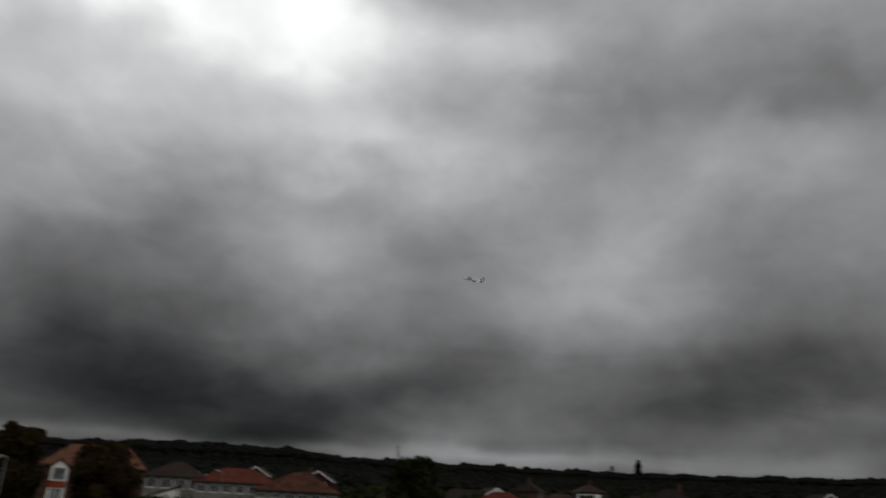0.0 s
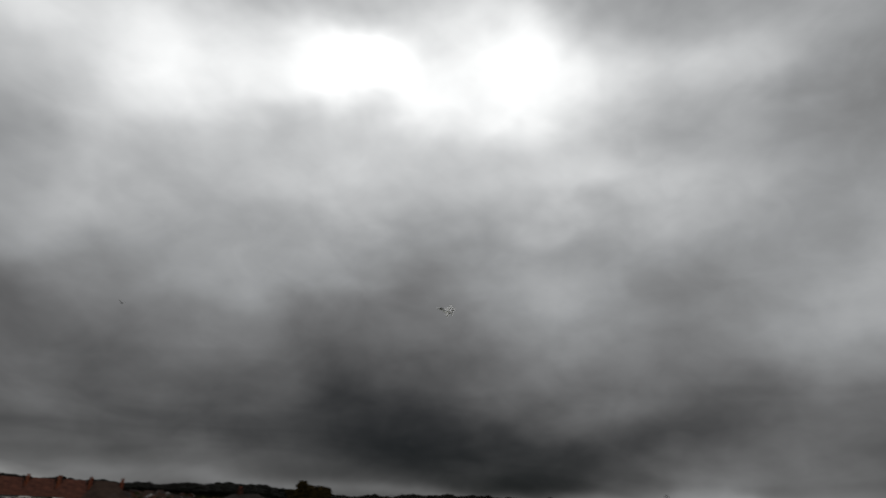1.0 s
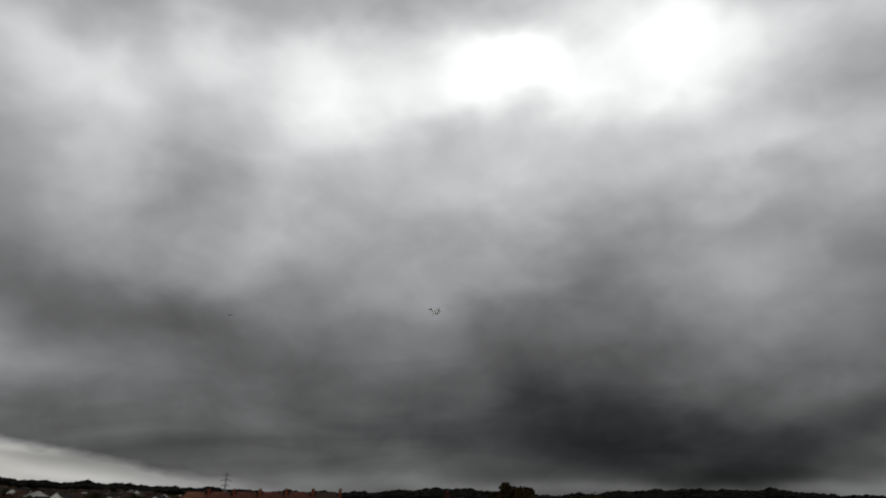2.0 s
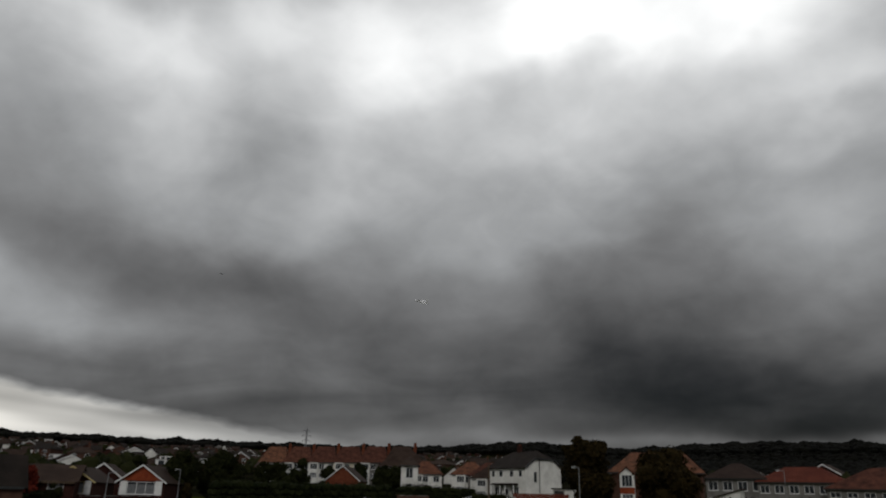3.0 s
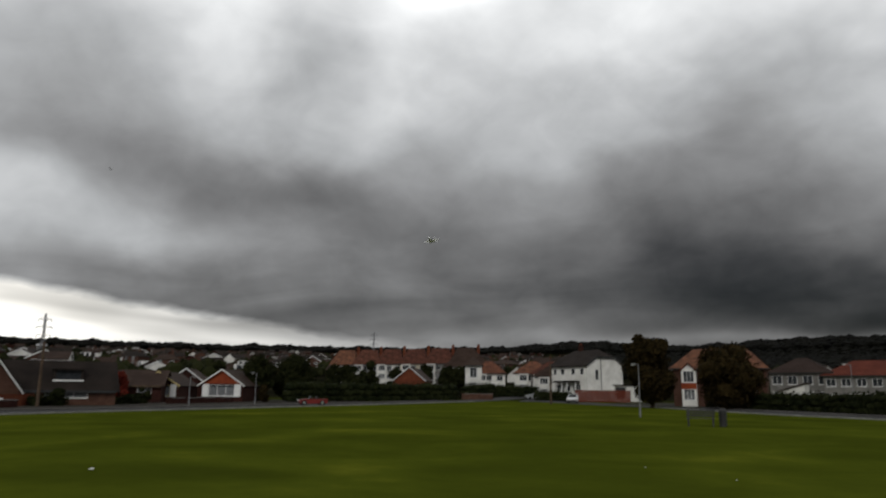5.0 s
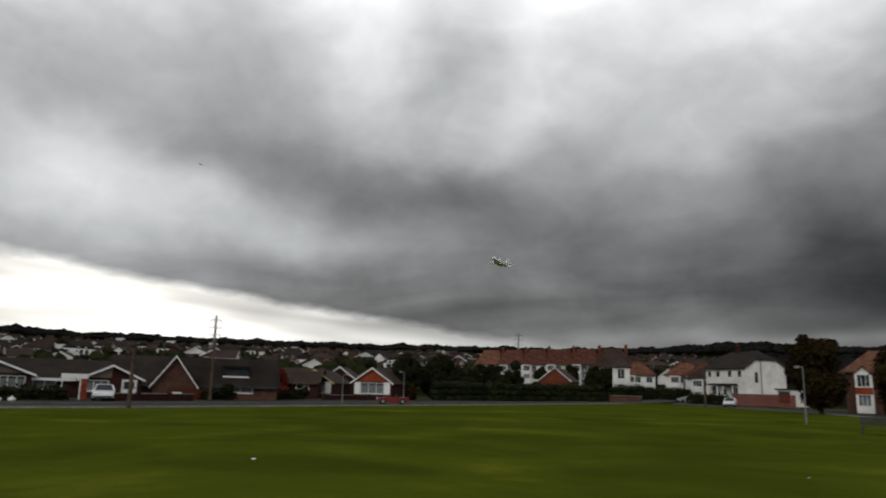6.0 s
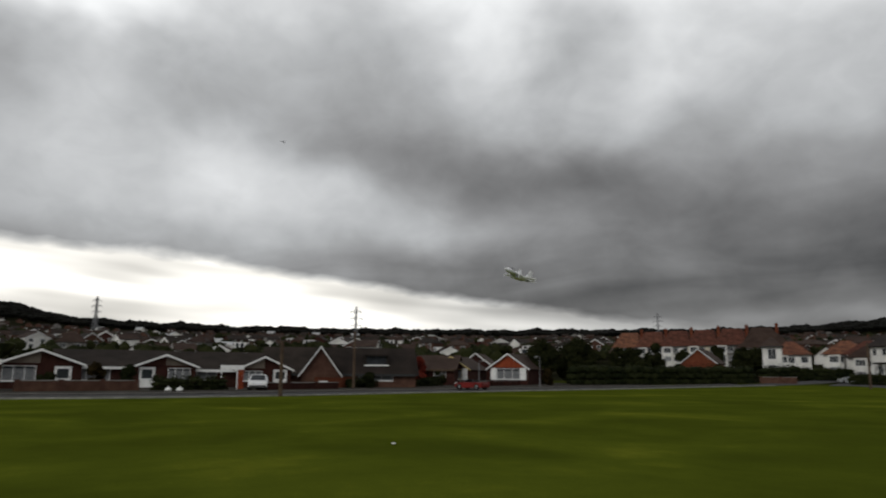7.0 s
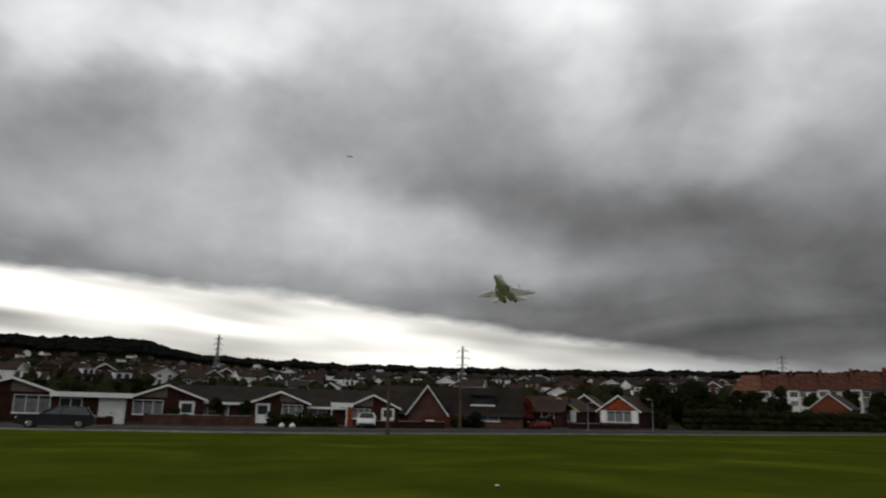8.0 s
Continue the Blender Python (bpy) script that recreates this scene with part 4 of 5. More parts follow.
# ---------------------------------------------------------------- the town on the slope
def town_house(kind, seed):
    rng = random.Random(seed)
    walls = rng.choice((M_RENDER, M_BRICK, M_BRICK, M_BRICK_BROWN, M_PEBBLE, M_BRICK_BROWN, M_BRICK))
    roof = rng.choice((M_ROOF_DARK, M_ROOF_BROWN, M_ROOF_BROWN, M_ROOF_DARK, M_ROOF_BROWN, M_ROOF_DARK, M_ROOF_PALE))
    wn = {M_RENDER: "white rendered", M_BRICK: "dark brick", M_BRICK_BROWN: "brown brick", M_PEBBLE: "pebbledashed", M_BRICK_RED: "red brick"}[walls]
    rn = {M_ROOF_DARK: "dark", M_ROOF_BROWN: "brown", M_ROOF_RED: "red", M_ROOF_PALE: "pale grey"}[roof]
    h = thing("hillside_house", pose(0, 0, -900), wn + " house with " + rn + " roof on the hillside", "house", "houses on the hillside")
    w, d = rng.uniform(8, 11), rng.uniform(7, 9)
    e = 2.6 if kind < 3 else 4.9
    t = e + rng.uniform(2.0, 3.0)
    a, b = -w / 2, w / 2
    bm = boxes((a, b, 0, d, -4, e))
    if kind in (0, 4):
        extrude(bm, [(a, 0, e), (b, 0, e), (0, 0, t - 0.1)], (0, d, 0))
        part("wall", bm, walls, h)
        bm = bmesh.new()
        gable_roof_y(bm, a, b, 0, d, e, t)
        part("roof", bm, roof, h)
        bm = bmesh.new()
        bargeboards(bm, a, b, 0, e, t, w=0.35)
        part("bargeboard", bm, M_WHITE, h)
    elif kind in (1, 2):
        extrude(bm, [(a, 0, e), (a, d, e), (a, d / 2, t - 0.1)], (w, 0, 0))
        part("wall", bm, walls, h)
        bm = bmesh.new()
        gable_roof_x(bm, a, b, 0, d, e, t)
        part("roof", bm, roof, h)
        if kind == 2:
            dm = part("dormer", boxes((-w * 0.3, w * 0.3, 1.0, d * 0.5, e + 0.5, t - 0.25)), M_WHITE, h, "white boarded dormer")
            part("pane", boxes((-w * 0.22, -w * 0.04, 0.96, 0.99, e + 0.7, t - 0.5), (w * 0.04, w * 0.22, 0.96, 0.99, e + 0.7, t - 0.5)), M_PANE, dm)
    else:
        part("wall", bm, walls, h)
        bm = bmesh.new()
        hip_roof(bm, a, b, 0, d, e, t, w * 0.35)
        part("roof", bm, roof, h)
        chimney(h, w * 0.2, d / 2, e + 1, t + 0.8, M_BRICK_BROWN)
    for z in ([1.0] if e < 3 else [1.0, 3.2]):
        for x in (-w * 0.27, w * 0.2):
            wd = part("window", boxes((x - 0.9, x + 0.9, -0.05, 0.02, z - 0.1, z + 1.3)), M_WHITE, h)
            part("pane", boxes((x - 0.8, x - 0.05, -0.08, -0.051, z, z + 1.2), (x + 0.05, x + 0.8, -0.08, -0.051, z, z + 1.2)), M_PANE, wd)
    return h


TAKEN = []


def town():
    rng = random.Random(11)
    models = [town_house(k, 40 + 7 * k + j) for k in range(5) for j in range(4)]
    used = set()
    count = 0
    for band in range(44):
        r = 150 + band * 14 + band * band * 0.42
        if r > 1120:
            break
        az = -124.0 + rng.uniform(0, 3)
        while az < 38:
            step = math.degrees(rng.uniform(13, 22) * (1.0 + r / 700) / r)
            az += step
            if rng.random() < 0.40 + (0.30 if az > -35 else 0.0):
                continue
            rr = r + rng.uniform(-6, 6)
            x, y = rr * math.sin(radians(az)), rr * math.cos(radians(az))
            # keep clear of the named rows and of the roads
            if rr < 172 or rr < 245 and az < -70 or rr < 230 and -74 < az < -30 or rr < 165 and az > -62 or rr < 250 and -58 < az < -40 or az < -112 and rr < 120:
                continue
            # the slope to the north is wooded down to the last row of houses
            if az > -36 and rr > 270:
                continue
            if count >= 298:
                break
            m = pose(x, y, land(x, y) + rng.uniform(-0.2, 0.3), 0, 0, -az + rng.choice((-35, -20, 0, 15, 30, 75, -80)) + rng.uniform(-8, 8))
            i = rng.randrange(len(models))
            if i not in used:
                used.add(i)
                models[i].matrix_basis = m
            else:
                copy_thing(models[i], m)
            TAKEN.append((x, y))
            count += 1
    for i, md in enumerate(models):
        if i not in used:
            md.matrix_basis = pose(-300 - 12 * i, -60, land(-300 - 12 * i, -60), 0, 0, 90)


town()


def far_town():
    """The many small houses high on the western slope: walls, gabled roofs, pale window bands."""
    rng = random.Random(23)
    mats = (M_BRICK, M_BRICK_BROWN, M_RENDER, M_PEBBLE, M_ROOF_DARK, M_ROOF_BROWN, M_WHITE, M_ROOF_PALE)
    verts, faces, kinds = [], [], []
    for _ in range(1500):
        az, r = rng.uniform(-124, -40), math.sqrt(rng.uniform(390 ** 2, 1080 ** 2))
        x, y = r * math.sin(radians(az)), r * math.cos(radians(az))
        if any(abs(x - a) < 13 and abs(y - b) < 13 for a, b in TAKEN):
            continue
        TAKEN.append((x, y))
        m = pose(x, y, land(x, y), 0, 0, -az + rng.choice((-80, -30, -10, 0, 15, 40, 80)) + rng.uniform(-8, 8))
        w, d, e = rng.uniform(3.6, 6.0), rng.uniform(3.2, 4.4), rng.choice((2.6, 2.6, 4.8))
        t, wm = e + rng.uniform(1.9, 2.9), rng.choice((0, 0, 0, 1, 1, 1, 2, 3))
        rm = rng.choice((4, 5) * 7 + (7,))
        b = len(verts)
        pts = [(-w, -d, -3), (w, -d, -3), (w, d, -3), (-w, d, -3), (-w, -d, e), (w, -d, e), (w, d, e), (-w, d, e), (-w, 0, t), (w, 0, t)]
        pts += [(-w - 0.3, -d - 0.4, e - 0.15), (w + 0.3, -d - 0.4, e - 0.15), (w + 0.3, 0, t + 0.12), (-w - 0.3, 0, t + 0.12), (w + 0.3, d + 0.4, e - 0.15), (-w - 0.3, d + 0.4, e - 0.15)]
        quads = [((0, 1, 5, 4), wm), ((1, 2, 6, 9, 5), wm), ((2, 3, 7, 6), wm), ((3, 0, 4, 8, 7), wm), ((10, 11, 12, 13), rm), ((13, 12, 14, 15), rm)]
        for k in range(2 if rng.random() < 0.4 else 0):
            c, h = (-0.45 + 0.8 * k) * w, e - 0.4
            n = len(pts)
            pts += [(c - 0.9, -d - 0.06, h - 1.2), (c + 0.9, -d - 0.06, h - 1.2), (c + 0.9, -d - 0.06, h), (c - 0.9, -d - 0.06, h)]
            quads.append(((n, n + 1, n + 2, n + 3), 6))
        verts += [tuple(m @ Vector(p)) for p in pts]
        for q, kind in quads:
            faces.append([b + i for i in q])
            kinds.append(kind)
    me = bpy.data.meshes.new("far_houses")
    me.from_pydata(verts, [], faces)
    for mt in mats:
        me.materials.append(mt)
    me.polygons.foreach_set("material_index", kinds)
    tagged(new("far_houses", me), "many small dark-roofed houses high on the hillside", "houses", kind="stuff")


far_town()


# ---------------------------------------------------------------- trees, hedges, woods
ICO = None


def ico():
    global ICO
    if ICO is None:
        bm = bmesh.new()
        bmesh.ops.create_icosphere(bm, subdivisions=1, radius=1.0)
        ICO = ([v.co.copy() for v in bm.verts], [[v.index for v in f.verts] for f in bm.faces])
        bm.free()
    return ICO


def clumps(name, spots, material, rng, rough=0.3):
    """One mesh of many uneven clumps: (x, y, z, radius, flatness)."""
    vs, fs = ico()
    verts, faces = [], []
    for x, y, z, r, k in spots:
        base = len(verts)
        a = rng.uniform(0, 6.28)
        ca, sa = math.cos(a), math.sin(a)
        for v in vs:
            s = r * rng.uniform(1 - rough, 1 + rough)
            verts.append((x + (v.x * ca - v.y * sa) * s, y + (v.x * sa + v.y * ca) * s, z + v.z * s * k))
        faces += [[base + i for i in f] for f in fs]
    me = bpy.data.meshes.new(name)
    me.from_pydata(verts, [], faces)
    me.materials.append(material)
    return me


def leaves_mesh(name, centres, per, leaf, material, rng, flat=1.0):
    """Many small leaf sprays (bent quads) scattered over blobs of a crown: centres are (x, y, z, radius)."""
    verts, faces = [], []
    for cx, cy, cz, cr in centres:
        for _ in range(per):
            d = Vector((rng.gauss(0, 1), rng.gauss(0, 1), rng.gauss(0, 1))).normalized()
            p = Vector((cx, cy, cz)) + Vector((d.x, d.y, d.z * flat)) * cr * rng.uniform(0.55, 1.08)
            n = (d + Vector((rng.uniform(-1, 1), rng.uniform(-1, 1), rng.uniform(-1, 1))) * 0.9).normalized()
            u = n.orthogonal().normalized()
            u = (Matrix.Rotation(rng.uniform(0, 6.28), 3, n) @ u)
            v = n.cross(u)
            s = leaf * rng.uniform(0.6, 1.4)
            b = len(verts)
            verts += [p - u * s - v * s * 0.5, p + u * s * 0.2 - v * s * 0.8 + n * s * 0.2, p + u * s, p + v * s * 0.8 + n * s * 0.25]
            faces.append((b, b + 1, b + 2, b + 3))
    me = bpy.data.meshes.new(name)
    me.from_pydata([tuple(v) for v in verts], [], faces)
    me.materials.append(material)
    return me


def tree(label, x, y, height, width, material, seed, trunk=0.22, blobs=26, per=260, leaf=0.22, low=0.25, peaks=(), z=None, category="tree"):
    """A tapered trunk with limbs and a crown of leaf sprays on uneven boughs."""
    rng = random.Random(seed)
    h = thing("tree", pose(x, y, land(x, y) if z is None else z), label, category)
    bm = bmesh.new()
    tube(bm, (0, 0, -0.3), (rng.uniform(-0.1, 0.1), 0, height * 0.35), height * 0.035 * trunk / 0.22, height * 0.026 * trunk / 0.22, 10)
    cs = []
    for i in range(blobs):
        t = rng.uniform(low, 0.86)
        spread = math.sin(math.pi * min(1, (t - low) / (0.97 - low)) ** 0.75) * 0.5 + 0.12
        a = rng.uniform(0, 6.28)
        rad = width * 0.5 * spread * rng.uniform(0.35, 1.0)
        cs.append((math.cos(a) * rad, math.sin(a) * rad, height * t, width * rng.uniform(0.11, 0.19)))
    for px, pz, pr in peaks:
        cs.append((px, rng.uniform(-0.4, 0.4), pz, pr))
    for cx, cy, cz, cr in cs[:14]:
        s = height * rng.uniform(0.18, 0.34)
        tube(bm, (0, 0, s), (cx * 0.9, cy * 0.9, max(cz - cr * 0.3, s + 0.2)), height * 0.014, height * 0.004, 6)
    part("trunk", bm, M_BARK, h)
    crown = new("crown", leaves_mesh("crown", cs, per, leaf, material, rng, 0.9))
    crown.parent = h
    inner = new("inner_foliage", clumps("inner_foliage", [(c[0], c[1], c[2], c[3] * 0.72, 0.9) for c in cs], material, rng, 0.35))
    inner.parent = h
    return h


def hedge(label, p, q, height, width, seed, material=None):
    rng = random.Random(seed)
    p, q = Vector(p), Vector(q)
    n = int((q - p).length / 0.7)
    spots, cs = [], []
    for i in range(n + 1):
        c = p.lerp(q, i / n)
        top = height * rng.uniform(0.9, 1.06)
        for k in range(3):
            z = land(c.x, c.y) + top * (k + 0.5) / 3
            spots.append((c.x + rng.uniform(-0.2, 0.2), c.y + rng.uniform(-0.2, 0.2), z, width * 0.55, height / 3 / width * 1.2))
            cs.append((c.x, c.y, z, width * 0.6))
    h = thing("hedge", pose(0, 0, 0), label, "hedge")
    a = new("inner_foliage", clumps("inner_foliage", spots, material or M_HEDGE, rng, 0.2))
    a.parent = h
    b = new("leaf_surface", leaves_mesh("leaf_surface", cs, 26, 0.16, material or M_HEDGE, rng))
    b.parent = h
    tagged(b, kind="stuff")
    return h


def woods():
    """The wooded ridge behind the town: one canopy of many crowns."""
    rng = random.Random(5)
    spots = []
    r = 1060.0
    while r < 1345:
        n = int(math.radians(176) * r / 8.5)
        for i in range(n):
            az = -130 + 176 * (i + rng.random()) / n
            rr = r + rng.uniform(-6, 6)
            edge = 985 + 60 * noise.noise(Vector((az * 0.12, 0.3, 0))) + 25 * noise.noise(Vector((az * 0.6, 4.3, 0)))
            if rr < edge + 120:
                continue
            x, y = rr * math.sin(radians(az)), rr * math.cos(radians(az))
            s = rng.uniform(4.0, 6.2) * (1.0 if rng.random() < 0.95 else 1.35)
            spots.append((x, y, land(x, y) + 2.5 + s * 0.6, s, rng.uniform(0.45, 0.7)))
        r += 8.5
    # the northern slope is wooded almost to its foot
    r = 285.0
    while r < 1180:
        n = int(math.radians(82) * r / 10)
        for i in range(n):
            az = -36 + 82 * (i + rng.random()) / n + 3 * noise.noise(Vector((r * 0.01, 0.7, 0)))
            rr = r + rng.uniform(-6, 6)
            x, y = rr * math.sin(radians(az)), rr * math.cos(radians(az))
            s = rng.uniform(3.2, 5.6)
            spots.append((x, y, land(x, y) + s * 0.5, s, rng.uniform(0.45, 0.7)))
        r += 11
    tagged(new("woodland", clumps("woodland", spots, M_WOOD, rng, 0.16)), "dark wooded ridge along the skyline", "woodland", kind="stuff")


def gardens():
    """Shrubs and small trees between the houses of the town."""
    rng = random.Random(8)
    spots, sprays = [], []
    for _ in range(4200):
        az = rng.uniform(-124, 38)
        r = math.sqrt(rng.uniform(150 ** 2, 960 ** 2)) if rng.random() < 0.7 else rng.uniform(150, 420)
        if r < 260 and -62 < az < -26 or az > -36 and r > 280:
            continue
        x, y = r * math.sin(radians(az)), r * math.cos(radians(az))
        if r < 500 and any((x - a) ** 2 + (y - b) ** 2 < 49 for a, b in TAKEN):
            continue
        s = rng.uniform(1.4, 3.4) * (1 if r < 500 else 1.3)
        for k in range(3):
            spots.append((x + rng.uniform(-1, 1) * s * 0.6, y + rng.uniform(-1, 1) * s * 0.6, land(x, y) + s * rng.uniform(0.5, 1.15), s * rng.uniform(0.5, 0.8), rng.uniform(0.8, 1.2)))
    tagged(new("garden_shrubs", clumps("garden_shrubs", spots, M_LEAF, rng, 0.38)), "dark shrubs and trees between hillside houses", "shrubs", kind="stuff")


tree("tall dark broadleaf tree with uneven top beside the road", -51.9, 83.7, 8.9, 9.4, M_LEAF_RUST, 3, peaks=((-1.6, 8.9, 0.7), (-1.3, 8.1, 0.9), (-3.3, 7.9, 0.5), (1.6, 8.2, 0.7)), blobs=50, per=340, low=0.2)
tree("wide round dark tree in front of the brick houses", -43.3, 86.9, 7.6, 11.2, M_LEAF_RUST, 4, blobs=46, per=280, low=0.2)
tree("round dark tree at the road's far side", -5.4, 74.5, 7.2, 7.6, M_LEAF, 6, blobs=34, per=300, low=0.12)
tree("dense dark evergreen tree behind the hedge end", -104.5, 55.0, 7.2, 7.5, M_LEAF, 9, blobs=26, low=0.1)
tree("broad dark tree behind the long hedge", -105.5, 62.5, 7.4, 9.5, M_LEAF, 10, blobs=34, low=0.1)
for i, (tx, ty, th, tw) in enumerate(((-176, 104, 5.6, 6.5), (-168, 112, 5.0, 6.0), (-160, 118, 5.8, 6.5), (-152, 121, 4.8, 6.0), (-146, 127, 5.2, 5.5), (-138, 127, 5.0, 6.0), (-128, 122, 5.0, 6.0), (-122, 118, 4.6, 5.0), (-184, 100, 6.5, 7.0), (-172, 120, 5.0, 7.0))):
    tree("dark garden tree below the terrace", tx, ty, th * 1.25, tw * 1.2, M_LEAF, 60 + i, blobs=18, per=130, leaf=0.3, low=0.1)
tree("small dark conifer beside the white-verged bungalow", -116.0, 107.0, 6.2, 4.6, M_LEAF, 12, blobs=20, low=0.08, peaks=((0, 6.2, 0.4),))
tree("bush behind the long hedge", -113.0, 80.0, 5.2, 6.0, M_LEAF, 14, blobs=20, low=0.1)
tree("red-leaved ornamental tree by the chalet bungalow", -92.6, 30.4, 3.9, 3.4, M_LEAF_RED, 15, blobs=18, per=200, leaf=0.16, low=0.2)
tree("green garden shrub between bungalows", -91.0, 33.0, 2.2, 2.4, M_LEAF, 16, blobs=12, per=160, leaf=0.14, low=0.12, category="shrub")
tree("brown leafless-looking shrub beside a bungalow drive", -71.6, -6.8, 2.5, 2.4, M_LEAF_RUST, 31, blobs=14, per=150, leaf=0.13, low=0.1, category="shrub")
tree("dark shrub in front of a brick bungalow", -71.2, -10.5, 1.5, 2.2, M_LEAF, 32, blobs=12, per=150, leaf=0.13, low=0.1, category="shrub")
tree("dark purple-leaved shrub by a bungalow wall", -74.0, -4.2, 2.3, 2.2, M_HEDGE, 33, blobs=12, per=150, leaf=0.13, low=0.1, category="shrub")
tree("rusty shrub beside the tile-hung bungalow", -95.0, 51.5, 2.6, 2.6, M_LEAF_RUST, 34, blobs=14, per=150, leaf=0.14, low=0.1, category="shrub")
tree("dark clipped bush at the chalet corner", -80.0, 20.6, 1.7, 2.2, M_HEDGE, 35, blobs=12, per=160, leaf=0.13, low=0.1, category="shrub")
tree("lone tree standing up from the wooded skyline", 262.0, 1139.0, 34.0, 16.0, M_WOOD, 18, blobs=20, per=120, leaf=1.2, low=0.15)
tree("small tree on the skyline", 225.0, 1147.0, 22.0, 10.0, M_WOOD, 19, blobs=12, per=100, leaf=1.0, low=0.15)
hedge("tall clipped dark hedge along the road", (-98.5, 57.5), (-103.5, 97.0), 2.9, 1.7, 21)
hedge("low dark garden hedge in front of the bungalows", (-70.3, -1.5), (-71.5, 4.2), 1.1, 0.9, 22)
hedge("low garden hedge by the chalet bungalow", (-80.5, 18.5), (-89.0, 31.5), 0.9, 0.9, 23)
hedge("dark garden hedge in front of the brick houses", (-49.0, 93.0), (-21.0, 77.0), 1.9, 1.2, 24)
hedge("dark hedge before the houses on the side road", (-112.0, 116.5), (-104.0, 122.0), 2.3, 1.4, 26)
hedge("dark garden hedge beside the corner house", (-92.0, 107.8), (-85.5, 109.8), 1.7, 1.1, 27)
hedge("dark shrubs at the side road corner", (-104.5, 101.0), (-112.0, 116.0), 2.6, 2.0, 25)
woods()
gardens()


# ---------------------------------------------------------------- street furniture
def street_lamp(x, y, height, rz, label="grey steel street lamp with short arm"):
    h = thing("street_lamp", pose(x, y, land(x, y), 0, 0, rz), label, "street lamp", "street lamps")
    bm = bmesh.new()
    tube(bm, (0, 0, -0.3), (0, 0, 1.0), 0.075, 0.075, 10), tube(bm, (0, 0, 1.0), (0, 0, height), 0.05, 0.035, 10)
    part("pole", bm, M_POST, h)
    bm = bmesh.new()
    tube(bm, (0, 0, height - 0.03), (0.55, 0, height + 0.06), 0.035, 0.03, 8)
    part("arm", bm, M_POST, h)
    bm = bmesh.new()
    extrude(bm, [(0.45, -0.08, height), (0.85, -0.07, height + 0.02), (0.85, -0.07, height + 0.10), (0.45, -0.08, height + 0.13)], (0, 0.16, 0))
    hd = part("head", bm, M_STEEL, h)
    part("lens", boxes((0.5, 0.8, -0.06, 0.06, height - 0.04, height - 0.002)), M_LAMP, hd, "pale lamp lens")
    return h


def wood_pole(x, y, height, label="brown wooden utility pole beside the road", arms=0):
    h = thing("utility_pole", pose(x, y, land(x, y)), label, "utility pole", "utility poles")
    bm = bmesh.new()
    tube(bm, (0, 0, -0.4), (0, 0, height), 0.17, 0.12, 10)
    part("pole", bm, M_TIMBER, h)
    part("cap", boxes((-0.13, 0.13, -0.13, 0.13, height, height + 0.05)), M_DARK, h)
    for i in range(arms):
        z = height - 0.35 - 0.5 * i
        a = part("crossarm", boxes((-0.6, 0.6, 0.13, 0.2, z, z + 0.1)), M_TIMBER, h)
        for s in (-0.5, -0.25, 0.25, 0.5):
            bm = bmesh.new()
            tube(bm, (s, 0.165, z + 0.1), (s, 0.165, z + 0.25), 0.05, 0.03, 8)
            part("insulator", bm, M_RENDER, a)
    return h


def pylon(x, y, base, height, rz, label, w=None):
    """A lattice transmission tower with three pairs of arms."""
    h = thing("pylon", pose(x, y, base, 0, 0, rz), label, "pylon", "power line towers")
    w = w or height * 0.16
    bm = bmesh.new()
    th = height * 0.011
    levels = [0, 0.16, 0.31, 0.44, 0.55, 0.64, 0.73, 0.82, 0.91, 1.0]
    rad = [w / 2 * (1 - 0.80 * min(1, l / 0.6)) * (1 if l < 0.97 else 0.4) for l in levels]
    sq = ((-1, -1), (1, -1), (1, 1), (-1, 1))
    for i in range(len(levels) - 1):
        for k in range(4):
            a, b = sq[k], sq[(k + 1) % 4]
            z0, z1, r0, r1 = levels[i] * height, levels[i + 1] * height, rad[i], rad[i + 1]
            beam(bm, (a[0] * r0, a[1] * r0, z0), (a[0] * r1, a[1] * r1, z1), th)
            beam(bm, (a[0] * r0, a[1] * r0, z0), (b[0] * r1, b[1] * r1, z1), th * 0.6)
            beam(bm, (b[0] * r0, b[1] * r0, z0), (a[0] * r1, a[1] * r1, z1), th * 0.6)
            beam(bm, (a[0] * r1, a[1] * r1, z1), (b[0] * r1, b[1] * r1, z1), th * 0.6)
    part("lattice", bm, M_PYLON, h)
    for z, reach in ((0.62, 0.115), (0.76, 0.135), (0.90, 0.105)):
        for s in (-1, 1):
            bm = bmesh.new()
            tip = (s * height * reach, 0, z * height)
            for q in (-1, 1):
                beam(bm, (0, q * height * 0.012, z * height - height * 0.012), tip, th * 0.8)
                beam(bm, (0, q * height * 0.012, z * height + height * 0.035), tip, th * 0.7)
            a = part("arm", bm, M_PYLON, h)
            bm = bmesh.new()
            tube(bm, tip, (tip[0], 0, tip[2] - height * 0.05), th * 0.5, th * 0.5, 6)
            part("insulator", bm, M_PYLON, a)
    return h


